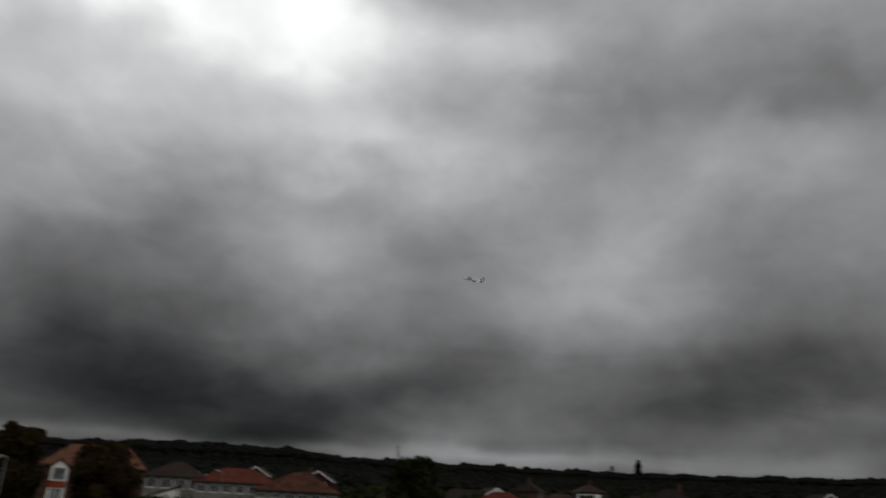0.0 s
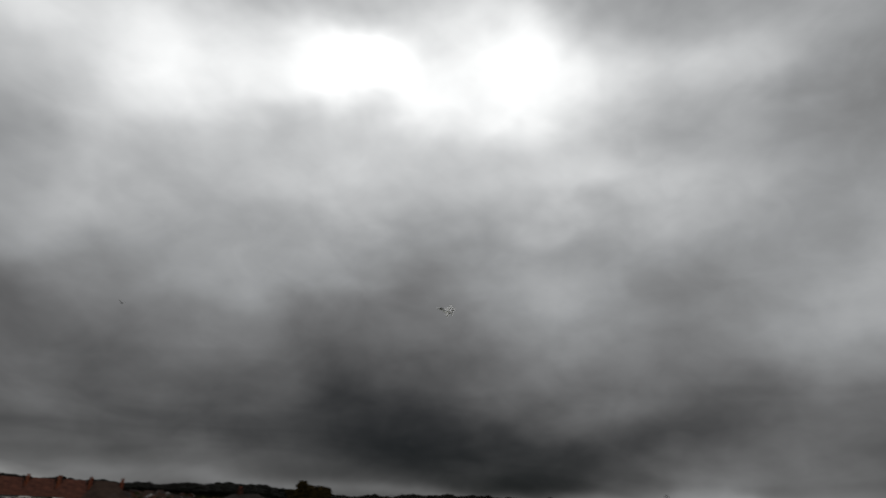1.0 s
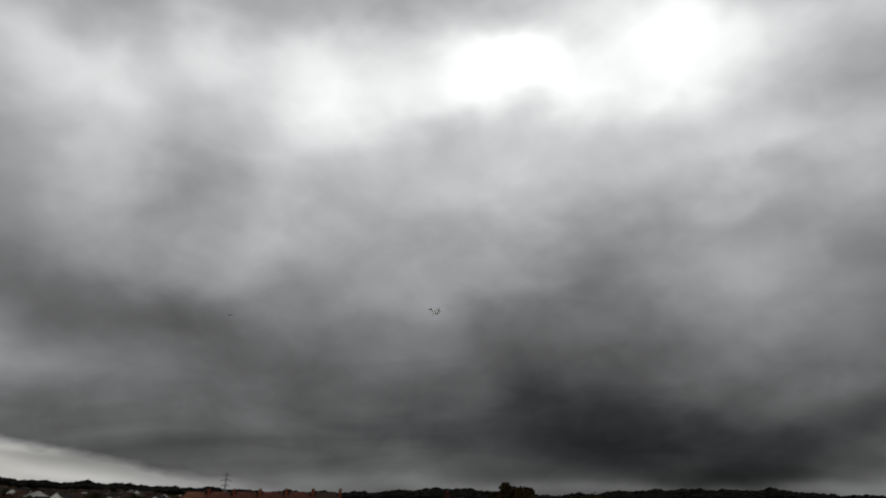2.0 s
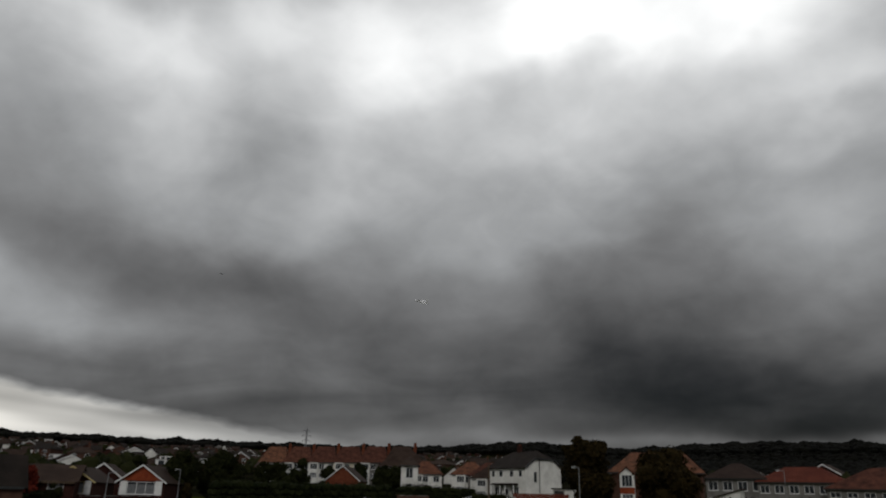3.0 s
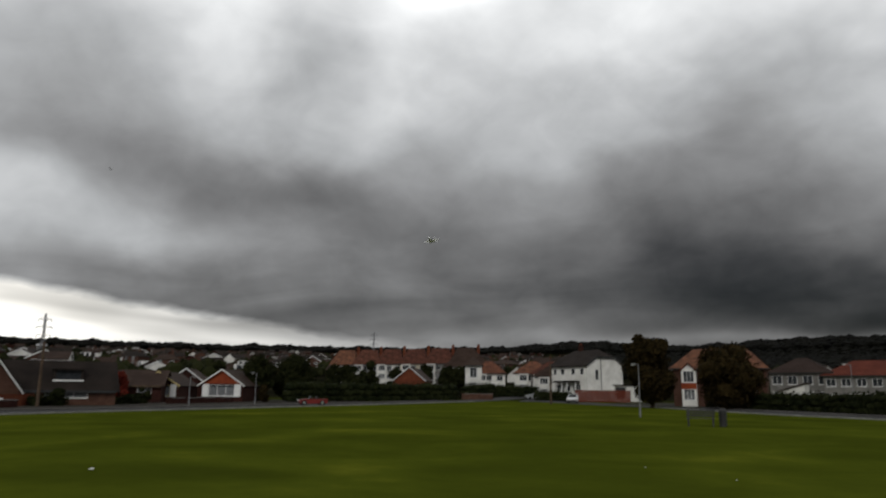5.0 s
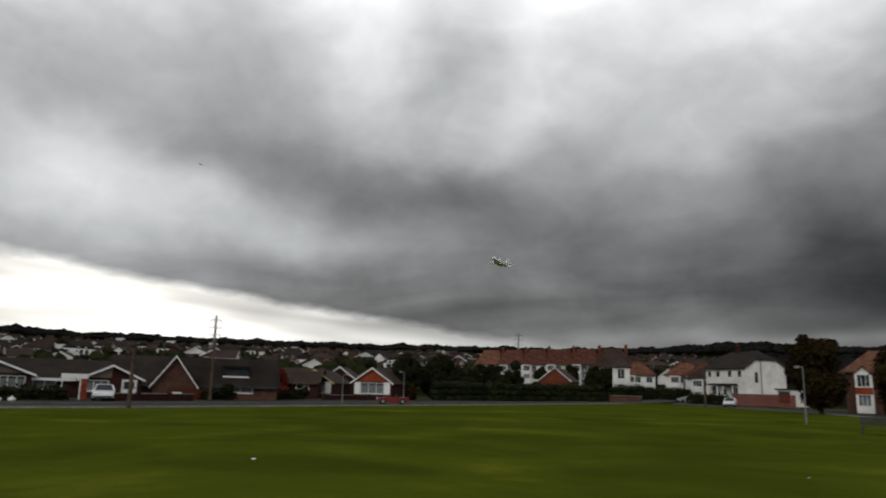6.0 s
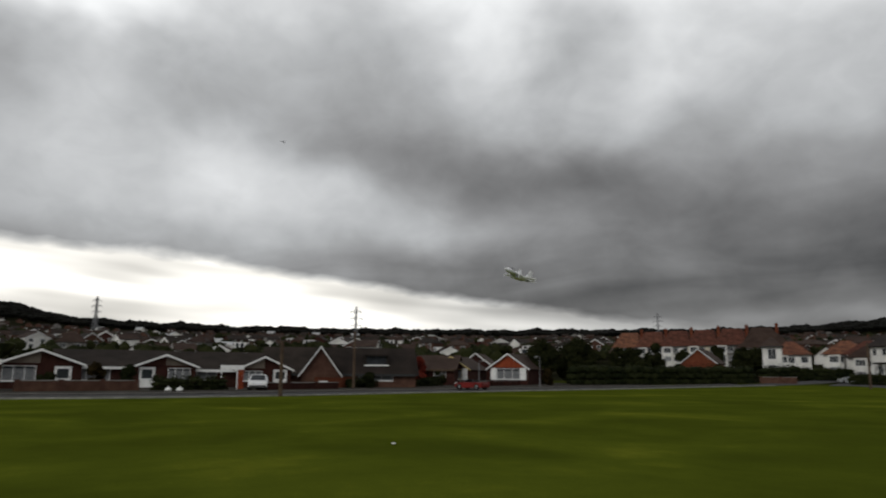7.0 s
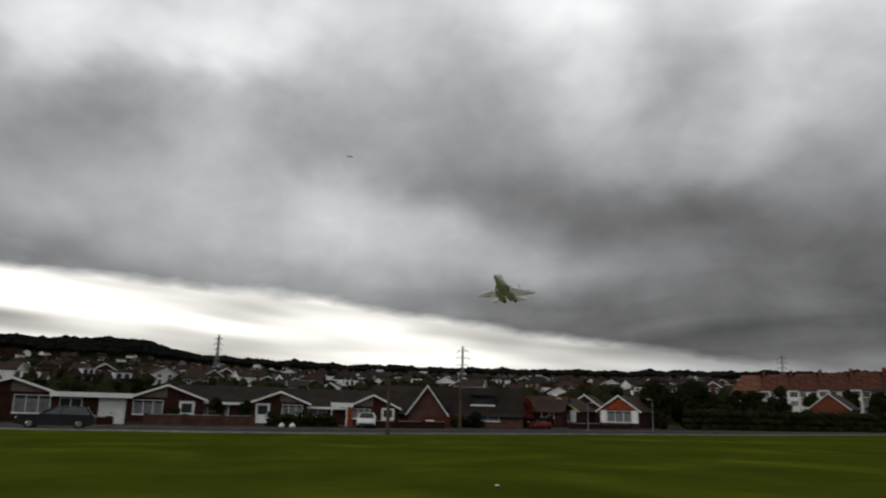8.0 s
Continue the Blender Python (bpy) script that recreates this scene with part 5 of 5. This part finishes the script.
def car(x, y, rz, paint, label, length=4.2, kind="hatch"):
    """A small car: shaped body, glasshouse, wheels, lamps. Local x is its length, nose to +x."""
    h = thing("car", pose(x, y, land(x, y) + 0.03, 0, 0, rz), label, "car", "parked cars")
    L, W = length / 2, 0.86
    tail = -L * 0.93 if kind == "hatch" else -L * 0.62
    side = [(-L, 0.32), (-L, 0.78), (-L * 0.97, 0.92), (L * 0.42, 0.95), (L * 0.93, 0.80), (L, 0.62), (L, 0.30), (L * 0.75, 0.22), (-L * 0.9, 0.22)]
    if kind == "open":
        side = [(a, 0.22 + (b - 0.22) * 0.78) for a, b in side]
    bm = bmesh.new()
    extrude(bm, [(a, -W, b) for a, b in side], (0, 2 * W, 0))
    bmesh.ops.bevel(bm, geom=bm.edges[:], offset=0.05, segments=2, affect="EDGES")
    part("body", bm, paint, h, smooth=False)
    if kind == "open":
        # low windscreen, dark cockpit and seat backs
        bm = bmesh.new()
        extrude(bm, [(L * 0.30, -W + 0.14, 0.80), (L * 0.30, W - 0.14, 0.80), (L * 0.12, W - 0.22, 1.10), (L * 0.12, -W + 0.22, 1.10)], (0.03, 0, 0))
        part("windscreen", bm, M_PANE, h, "low raked windscreen")
        part("cockpit", boxes((-L * 0.42, L * 0.28, -W + 0.16, W - 0.16, 0.76, 0.80)), M_DARK, h, "dark open cockpit")
        for s in (-1, 1):
            part("seat", boxes((-L * 0.34, -L * 0.22, s * 0.38 - 0.22, s * 0.38 + 0.22, 0.80, 1.02)), M_DARK, h)
    else:
        bm = bmesh.new()
        lo = [(tail, -W + 0.06, 0.93), (L * 0.40, -W + 0.06, 0.93), (L * 0.40, W - 0.06, 0.93), (tail, W - 0.06, 0.93)]
        hi = [(tail + 0.35, -W + 0.24, 1.40), (L * 0.02, -W + 0.24, 1.43), (L * 0.02, W - 0.24, 1.43), (tail + 0.35, W - 0.24, 1.40)]
        a, b = [bm.verts.new(p) for p in lo], [bm.verts.new(p) for p in hi]
        for i in range(4):
            j = (i + 1) % 4
            bm.faces.new((a[i], a[j], b[j], b[i]))
        bm.faces.new(b), bm.faces.new(a[::-1])
        part("windows", bm, M_PANE, h, "dark glazed cabin")
        bm = bmesh.new()
        extrude(bm, [(tail + 0.32, -W + 0.22, 1.40), (L * 0.04, -W + 0.22, 1.43), (L * 0.04, W - 0.22, 1.43), (tail + 0.32, W - 0.22, 1.40)], (0, 0, 0.05))
        for s in (-1, 1):
            for p, q in ((lo[0], hi[0]), (lo[1], hi[1]), ((-0.1 * L, lo[0][1], 0.93), (-0.15 * L, hi[0][1], 1.42))):
                beam(bm, (p[0], abs(p[1]) * s, p[2]), (q[0], abs(q[1]) * s, q[2]), 0.09)
        part("roof", bm, paint, h)
    for wx in (-L * 0.62, L * 0.64):
        for s in (-1, 1):
            bm = bmesh.new()
            tube(bm, (wx, s * (W - 0.17), 0.31), (wx, s * (W + 0.02), 0.31), 0.31, 0.31, 18)
            wh = part("wheel", bm, M_RUBBER, h)
            bm = bmesh.new()
            tube(bm, (wx, s * (W + 0.02), 0.31), (wx, s * (W + 0.035), 0.31), 0.19, 0.17, 14)
            part("rim", bm, M_CHROME, wh)
    for s in (-1, 1):
        part("headlight", boxes((L - 0.03, L + 0.015, s * 0.62 - 0.16, s * 0.62 + 0.16, 0.58, 0.74)), M_LAMP, h)
        part("tail_light", boxes((-L - 0.015, -L + 0.03, s * 0.66 - 0.12, s * 0.66 + 0.12, 0.62, 0.84)), M_CAR_RED, h)
    part("bumper", boxes((L - 0.05, L + 0.05, -W + 0.08, W - 0.08, 0.32, 0.48)), M_DARK, h)
    return h


def bench(x, y, rz):
    h = thing("park_bench", pose(x, y, land(x, y), 0, 0, rz), "dark wooden park bench on the grass", "bench")
    for i in range(4):
        part("seat_slat", boxes((-0.8, 0.8, -0.02 + 0.11 * i, 0.07 + 0.11 * i, 0.43, 0.47)), M_DARK, h)
    for i in range(3):
        part("back_slat", boxes((-0.8, 0.8, 0.46 + 0.02 * i, 0.49 + 0.02 * i, 0.55 + 0.14 * i, 0.65 + 0.14 * i)), M_DARK, h)
    for s in (-0.68, 0.68):
        part("leg", boxes((s - 0.04, s + 0.04, 0.0, 0.07, -0.1, 0.43)), M_DARK, h)
        bm = bmesh.new()
        extrude(bm, [(s - 0.04, 0.38, -0.1), (s - 0.04, 0.46, -0.1), (s - 0.04, 0.57, 0.96), (s - 0.04, 0.51, 0.96)], (0.08, 0, 0))
        part("leg", bm, M_DARK, h)
    return h


def litter_bin(x, y):
    h = thing("litter_bin", pose(x, y, land(x, y)), "dark litter bin beside the bench", "bin")
    bm = bmesh.new()
    tube(bm, (0, 0, -0.05), (0, 0, 0.9), 0.2, 0.22, 14)
    part("body", bm, M_DARK, h)
    bm = bmesh.new()
    tube(bm, (0, 0, 0.9), (0, 0, 1.05), 0.24, 0.14, 14)
    part("lid", bm, M_DARK, h)


def garden_wall(p, q, height, label, material=None, piers=True):
    p, q = Vector(p), Vector(q)
    d = q - p
    h = thing("garden_wall", pose(p.x, p.y, land(p.x, p.y), 0, 0, math.degrees(math.atan2(d.y, d.x))), label, "wall", "garden walls")
    L = d.length
    part("wall", boxes((0, L, -0.11, 0.11, -0.4, height)), material or M_BRICK, h)
    part("coping", boxes((-0.03, L + 0.03, -0.15, 0.15, height, height + 0.06)), M_KERB, h)
    if piers:
        for i in range(int(L / 3.2) + 1):
            x = min(L - 0.2, 0.2 + i * 3.2)
            part("pier", boxes((x - 0.2, x + 0.2, -0.2, 0.2, -0.4, height + 0.12)), material or M_BRICK, h)


def board_fence(p, q, height, label, material=None):
    p, q = Vector(p), Vector(q)
    d = q - p
    h = thing("fence", pose(p.x, p.y, land(p.x, p.y), 0, 0, math.degrees(math.atan2(d.y, d.x))), label, "fence", "garden fences")
    L = d.length
    n = int(L / 0.16)
    me = finish("board", boxes((0, 0.145, -0.012, 0.012, 0.0, height)), material or M_FENCE)
    for i in range(n):
        b = new("board", me)
        b.parent, b.location = h, (i * L / n, (i % 2) * 0.012, 0.02 * ((i * 7) % 3) - 0.02)
    for i in range(int(L / 2) + 1):
        part("post", boxes((i * 2 - 0.05, i * 2 + 0.05, 0.03, 0.13, -0.3, height + 0.05)), M_TIMBER, h)


street_lamp(-32.4, 50.3, 4.1, 160)
street_lamp(-76.6, 32.6, 3.15, 30)
street_lamp(-29.0, 86.9, 5.2, 200)
street_lamp(-84.6, 44.6, 3.9, 200)
wood_pole(-54.9, 7.4, 4.1)
wood_pole(-77.9, 18.3, 6.2, "tall brown utility pole in front of the chalet bungalow", 0)
wood_pole(-73.3, 89.3, 6.2, "brown wooden utility pole at the road corner")
pylon(-584.0, 136.8, 14.0, 41.0, 85, "grey lattice pylon rising behind the bungalows")
pylon(-895.3, -90.0, 38.0, 46.0, 60, "grey lattice pylon on the wooded hillside")
pylon(-721.0, 538.6, 34.0, 40.0, 50, "grey lattice pylon against the bright horizon")
pylon(-110.0, 1210.0, 62.0, 40.0, 0, "faint grey pylon on the skyline")
car(-53.6, -15.2, -82, M_CAR_DARK, "dark grey estate car parked on the road", 4.7)
car(-71.6, 7.5, -8, M_CAR_WHITE, "white hatchback parked on a drive", 3.9)
car(-78.2, 101.2, -58, M_CAR_WHITE, "white car parked by the corner house", 4.0)
car(-95.2, 111.5, -128, M_CAR_SILVER, "silver car parked on the side road", 4.2)
car(-99.6, 117.5, -128, M_CAR_DARK, "dark car parked on the side road", 4.2)
bench(-21.6, 39.7, 28)
litter_bin(-20.7, 40.6)
garden_wall((-67.0, -12.2), (-69.8, -3.0), 0.9, "brown brick garden wall in front of a bungalow", M_BRICK_BROWN)
garden_wall((-62.2, -20.5), (-65.2, -14.2), 0.6, "low dark brick garden wall")
garden_wall((-71.6, 7.4), (-75.2, 16.0), 0.7, "low dark brick garden wall")
garden_wall((-88.0, 34.8), (-94.5, 46.5), 0.7, "low dark brick garden wall")
garden_wall((-103.0, 98.5), (-99.0, 103.0), 1.1, "brown brick wall at the junction", M_BRICK_BROWN)
board_fence((-82.6, 107.6), (-74.0, 112.4), 2.1, "red-stained board fence by the corner house")
board_fence((-78.0, 14.0), (-81.6, 19.0), 1.2, "red-brown board fence by the chalet", M_BRICK_RED)


def sign_board(x, y, rz, w, h0, z, label):
    s = thing("notice_board", pose(x, y, land(x, y), 0, 0, rz), label, "sign")
    part("panel", boxes((-w / 2, w / 2, -0.03, 0.03, z, z + h0)), M_WHITE, s)
    for k in (-w / 2 + 0.1, w / 2 - 0.1):
        part("post", boxes((k - 0.04, k + 0.04, 0.03, 0.11, -0.3, z + h0)), M_STEEL, s)


sign_board(-77.6, 14.9, 80, 0.9, 0.8, 0.05, "white pale sack-like board at the chalet gate")


def rubbish_sack(x, y, seed):
    """A slumped tied sack: a squashed bag with a gathered neck."""
    rng = random.Random(seed)
    h = thing("rubbish_sack", pose(x, y, land(x, y) + 0.12, 0, 0, 40 * seed), "full white rubbish sack on the footway", "sack", "sacks on the footway")
    bm = bmesh.new()
    bmesh.ops.create_icosphere(bm, subdivisions=3, radius=0.27)
    for v in bm.verts:
        k = 1 + 0.12 * noise.noise(v.co * 5 + Vector((seed, 0, 0)))
        v.co = Vector((v.co.x * k, v.co.y * k * 0.9, max(0.0, v.co.z * 0.7 * k + 0.15)))
    part("bag", bm, M_WHITE, h, smooth=True)
    bm = bmesh.new()
    tube(bm, (0, 0, 0.31), (0.03, 0.02, 0.41), 0.04, 0.08, 8)
    part("neck", bm, M_WHITE, h)


def carport():
    """A low flat-roofed porch with a deep white fascia and a bare timber side."""
    h = thing("porch", pose(-73.9, 5.2, 0, 0, 0, 94), "flat-roofed porch with white fascia and orange timber side", "porch")
    part("roof", boxes((-1.1, 1.1, 0, 2.4, 2.15, 2.3)), M_ROOF_DARK, h)
    part("fascia", boxes((-1.13, 1.13, -0.05, 0, 1.95, 2.38)), M_WHITE, h, "deep white board along the roof edge")
    for k in (-1.05, 0.45):
        part("post", boxes((k, k + 0.1, 0.02, 0.12, 0, 2.15)), M_WHITE, h)
    for k in range(6):
        part("board", boxes((0.56, 1.1, 0.05, 0.08, 0.1 + 0.33 * k, 0.41 + 0.33 * k)), M_TILEHUNG, h, "orange-stained timber board")


carport()
rubbish_sack(-63.9, -0.5, 1)
rubbish_sack(-64.0, 0.4, 2)


def litter(x, y, seed, size=0.055):
    rng = random.Random(seed)
    bm = bmesh.new()
    bmesh.ops.create_icosphere(bm, subdivisions=2, radius=size)
    for v in bm.verts:
        v.co = Vector((v.co.x * 1.4, v.co.y, max(-0.02, v.co.z * 0.3 + 0.02))) * rng.uniform(0.8, 1.2)
    ob = new("litter", finish("litter", bm, M_WHITE))
    ob.matrix_basis = pose(x, y, land(x, y) + 0.03, 0, 0, rng.uniform(0, 180))
    tagged(ob, "crumpled white scrap of litter on the grass", "litter", "litter on the grass")


litter(-18.0, 5.4, 1)
litter(-10.43, 16.14, 2, 0.02)
litter(-7.72, 15.41, 3, 0.02)


# ---------------------------------------------------------------- the model jet and the bird
def loft(bm, rings):
    """A skin over rings of points of equal count, closed at both ends."""
    made = [[bm.verts.new(p) for p in r] for r in rings]
    n = len(made[0])
    for r, s in zip(made, made[1:]):
        for i in range(n):
            j = (i + 1) % n
            bm.faces.new((r[i], r[j], s[j], s[i]))
    bm.faces.new(made[0][::-1]), bm.faces.new(made[-1])


def oval(y, rx, rz, zc, xc=0.0, n=14):
    return [(xc + rx * math.cos(2 * math.pi * i / n), y, zc + rz * math.sin(2 * math.pi * i / n)) for i in range(n)]


def plate(bm, outline, thick):
    """A thin tapering surface from a plan outline (x, y, z)."""
    extrude(bm, [(x, y, z - thick / 2) for x, y, z in outline], (0, 0, thick))


def model_jet():
    """Twin-tailed model jet 1.5 m long, nose to +y, span 1.02 m."""
    j = thing("model_jet", pose(0, 40, 15), "white foam twin-tailed model jet with dark canopy in flight", "model aircraft")
    bm = bmesh.new()
    loft(bm, [oval(0.78, 0.010, 0.010, -0.005), oval(0.74, 0.032, 0.032, -0.002), oval(0.60, 0.060, 0.060, 0.004), oval(0.42, 0.072, 0.076, 0.014), oval(0.22, 0.080, 0.074, 0.02), oval(0.0, 0.085, 0.055, 0.024), oval(-0.25, 0.08, 0.042, 0.02), oval(-0.5, 0.045, 0.028, 0.016), oval(-0.70, 0.016, 0.014, 0.014)])
    part("fuselage", bm, M_FOAM, j, smooth=True)
    bm = bmesh.new()
    loft(bm, [oval(0.52, 0.01, 0.008, 0.058), oval(0.45, 0.044, 0.040, 0.078), oval(0.34, 0.050, 0.050, 0.086), oval(0.22, 0.034, 0.03, 0.082), oval(0.12, 0.012, 0.01, 0.08)])
    part("canopy", bm, M_CANOPY, j, "dark tinted canopy", smooth=True)
    for s in (-1, 1):
        bm = bmesh.new()
        plate(bm, [(s * 0.06, 0.30, 0.005), (s * 0.15, 0.05, 0.005), (s * 0.51, -0.22, 0.005), (s * 0.51, -0.33, 0.005), (s * 0.14, -0.36, 0.005), (s * 0.05, -0.36, 0.005)], 0.016)
        w = part("wing", bm, M_FOAM, j)
        part("flaperon", boxes((min(s * 0.16, s * 0.40), max(s * 0.16, s * 0.40), -0.395, -0.345, 0.0, 0.01)), M_FOAM, w)
        bm = bmesh.new()
        plate(bm, [(s * 0.055, 0.46, 0.012), (s * 0.10, 0.24, 0.010), (s * 0.17, 0.04, 0.006), (s * 0.05, 0.04, 0.006)], 0.014)
        part("strake", bm, M_FOAM, j, "leading-edge root extension")
        bm = bmesh.new()
        loft(bm, [[(s * 0.10 + dx * 0.042, 0.16, -0.045 + dz * 0.05) for dx, dz in ((-1, -1), (1, -1), (1, 1), (-1, 1))], [(s * 0.10 + dx * 0.045, -0.1, -0.04 + dz * 0.05) for dx, dz in ((-1, -1), (1, -1), (1, 1), (-1, 1))], [(s * 0.10 + dx * 0.04, -0.45, -0.02 + dz * 0.042) for dx, dz in ((-1, -1), (1, -1), (1, 1), (-1, 1))]])
        n = part("nacelle", bm, M_FOAM, j)
        part("intake", boxes((s * 0.10 - 0.034, s * 0.10 + 0.034, 0.155, 0.168, -0.088, -0.006)), M_JETGREY, n, "grey air intake")
        bm = bmesh.new()
        tube(bm, (s * 0.10, -0.45, -0.02), (s * 0.10, -0.62, -0.012), 0.048, 0.036, 14)
        part("nozzle", bm, M_JETGREY, n, "grey engine nozzle")
        bm = bmesh.new()
        extrude(bm, [(s * 0.145, -0.26, 0.02), (s * 0.145, -0.56, 0.02), (s * 0.17, -0.62, 0.27), (s * 0.17, -0.50, 0.29)], (s * 0.012, 0, 0.0))
        f = part("fin", bm, M_FOAM, j)
        bm = bmesh.new()
        extrude(bm, [(s * 0.1385 + s * 0.02, -0.565, 0.05), (s * 0.1385 + s * 0.02, -0.605, 0.05), (s * 0.182, -0.655, 0.25), (s * 0.182, -0.61, 0.25)], (s * 0.008, 0, 0.0))
        part("rudder", bm, M_FOAM, f)
        bm = bmesh.new()
        plate(bm, [(s * 0.14, -0.42, -0.005), (s * 0.33, -0.60, -0.005), (s * 0.33, -0.69, -0.005), (s * 0.14, -0.66, -0.005)], 0.012)
        part("tailplane", bm, M_FOAM, j)
    return j


def bird():
    b = thing("bird", pose(-57, 51, 23), "dark bird gliding under the clouds", "bird")
    bm = bmesh.new()
    loft(bm, [oval(0.26, 0.01, 0.01, 0.0, n=8), oval(0.2, 0.035, 0.035, 0.005, n=8), oval(0.1, 0.05, 0.05, 0, n=8), oval(-0.08, 0.045, 0.045, 0, n=8), oval(-0.22, 0.02, 0.02, 0, n=8)])
    part("body", bm, M_FEATHER, b, smooth=True)
    bm = bmesh.new()
    plate(bm, [(-0.015, -0.2, 0), (0.015, -0.2, 0), (0.06, -0.37, 0), (-0.06, -0.37, 0)], 0.012)
    part("tail", bm, M_FEATHER, b)
    wings = []
    for s in (-1, 1):
        bm = bmesh.new()
        plate(bm, [(0, 0.11, 0), (s * 0.22, 0.15, 0.02), (s * 0.52, 0.02, 0.0), (s * 0.50, -0.05, 0.0), (s * 0.2, -0.06, 0.01), (0, -0.09, 0)], 0.014)
        w = part("wing", bm, M_FEATHER, b)
        wings.append((s, w))
    return b, wings


RED_CAR = car(-73, 42, -113, M_CAR_RED, "red open-topped car driving on the road", 3.4, "open")
JET = model_jet()
BIRD, WINGS = bird()


def motions():
    walk(JET, [
        (0.0, pose(-0.35, 42.27, 15.62, 9.1, -30.1, 78.4)),
        (0.5, pose(-10.25, 46.14, 17.00, 32.6, -49.5, 64.5)),
        (1.0, pose(-19.87, 47.06, 18.65, 47.6, -69.0, 49.9)),
        (1.5, pose(-27.52, 46.42, 19.81, 78.2, -70.2, 19.5)),
        (2.0, pose(-37.53, 46.88, 20.78, 48.0, -55.4, 48.3)),
        (2.7, pose(-47.83, 51.66, 21.17, 17.3, -47.7, 119.3)),
        (3.5, pose(-55.49, 51.69, 20.20, -1.3, -21.7, 174.9)),
        (4.0, pose(-53.11, 48.67, 18.89, -10.0, -4.1, -161.5)),
        (5.5, pose(-25.52, 20.44, 8.05, 6.6, 9.3, -142.6)),
        (6.0, pose(-23.04, 16.21, 6.87, 4.5, -6.2, -147.0)),
        (6.5, pose(-20.30, 12.66, 5.73, 0.8, -3.8, -143.7)),
        (7.0, pose(-18.30, 9.06, 4.61, 7.0, -11.1, -140.7)),
        (7.5, pose(-16.14, 6.30, 4.41, 7.4, -35.6, -136.9)),
        (7.7, pose(-14.50, 4.99, 4.04, 8.2, -16.4, -127.6)),
        (7.9, pose(-12.60, 4.05, 3.92, 8.0, -3.7, -121.0)),
        (8.0, pose(-11.76, 3.71, 3.95, 9.2, 3.1, -116.9)),
    ])
    walk(BIRD, [
        (0.0, pose(-58.7, 67.5, 26.4, 0, 0, 70)),
        (1.0, pose(-76.1, 68.8, 30.8, 4, 6, 75)),
        (1.5, pose(-83.8, 67.0, 32.5, 4, 0, 80)),
        (3.5, pose(-109.8, 52.7, 35.9, 2, -6, 100)),
        (5.5, pose(-128.9, 30.8, 39.4, 4, 6, 118)),
        (6.5, pose(-108.1, 17.1, 35.7, 5, 4, 124)),
        (7.0, pose(-93.9, 11.4, 32.2, 5, 0, 126)),
        (8.0, pose(-71.8, 4.4, 27.7, 6, -4, 130)),
    ])
    # the red car comes along the road beside the field, slows and turns into a drive
    walk(RED_CAR, [
        (0.0, pose(-97.5, 107.0, 0.05, 0, 0, -62)),
        (2.0, pose(-91.0, 90.0, 0.05, 0, 0, -116)),
        (3.5, pose(-83.6, 68.6, 0.05, 0, 0, -114)),
        (4.6, pose(-77.4, 52.6, 0.05, 0, 0, -114)),
        (5.5, pose(-73.4, 41.4, 0.05, 0, 0, -112)),
        (6.0, pose(-71.6, 36.4, 0.05, 0, 0, -112)),
        (6.5, pose(-70.4, 32.4, 0.05, 0, 0, -116)),
        (7.0, pose(-71.6, 29.7, 0.05, 0, 0, -145)),
        (7.5, pose(-75.4, 28.8, 0.10, 0, 0, -172)),
        (7.8, pose(-78.4, 28.4, 0.12, 0, 0, -178)),
        (8.0, pose(-80.6, 28.3, 0.12, 0, 0, -180)),
    ])
    for s, w in WINGS:
        walk(w, [(0.16 * i, pose(s * 0.03, 0.02, 0.01, 0, -s * (8 + 24 * math.sin(i * 1.25)), 0)) for i in range(51)])


motions()
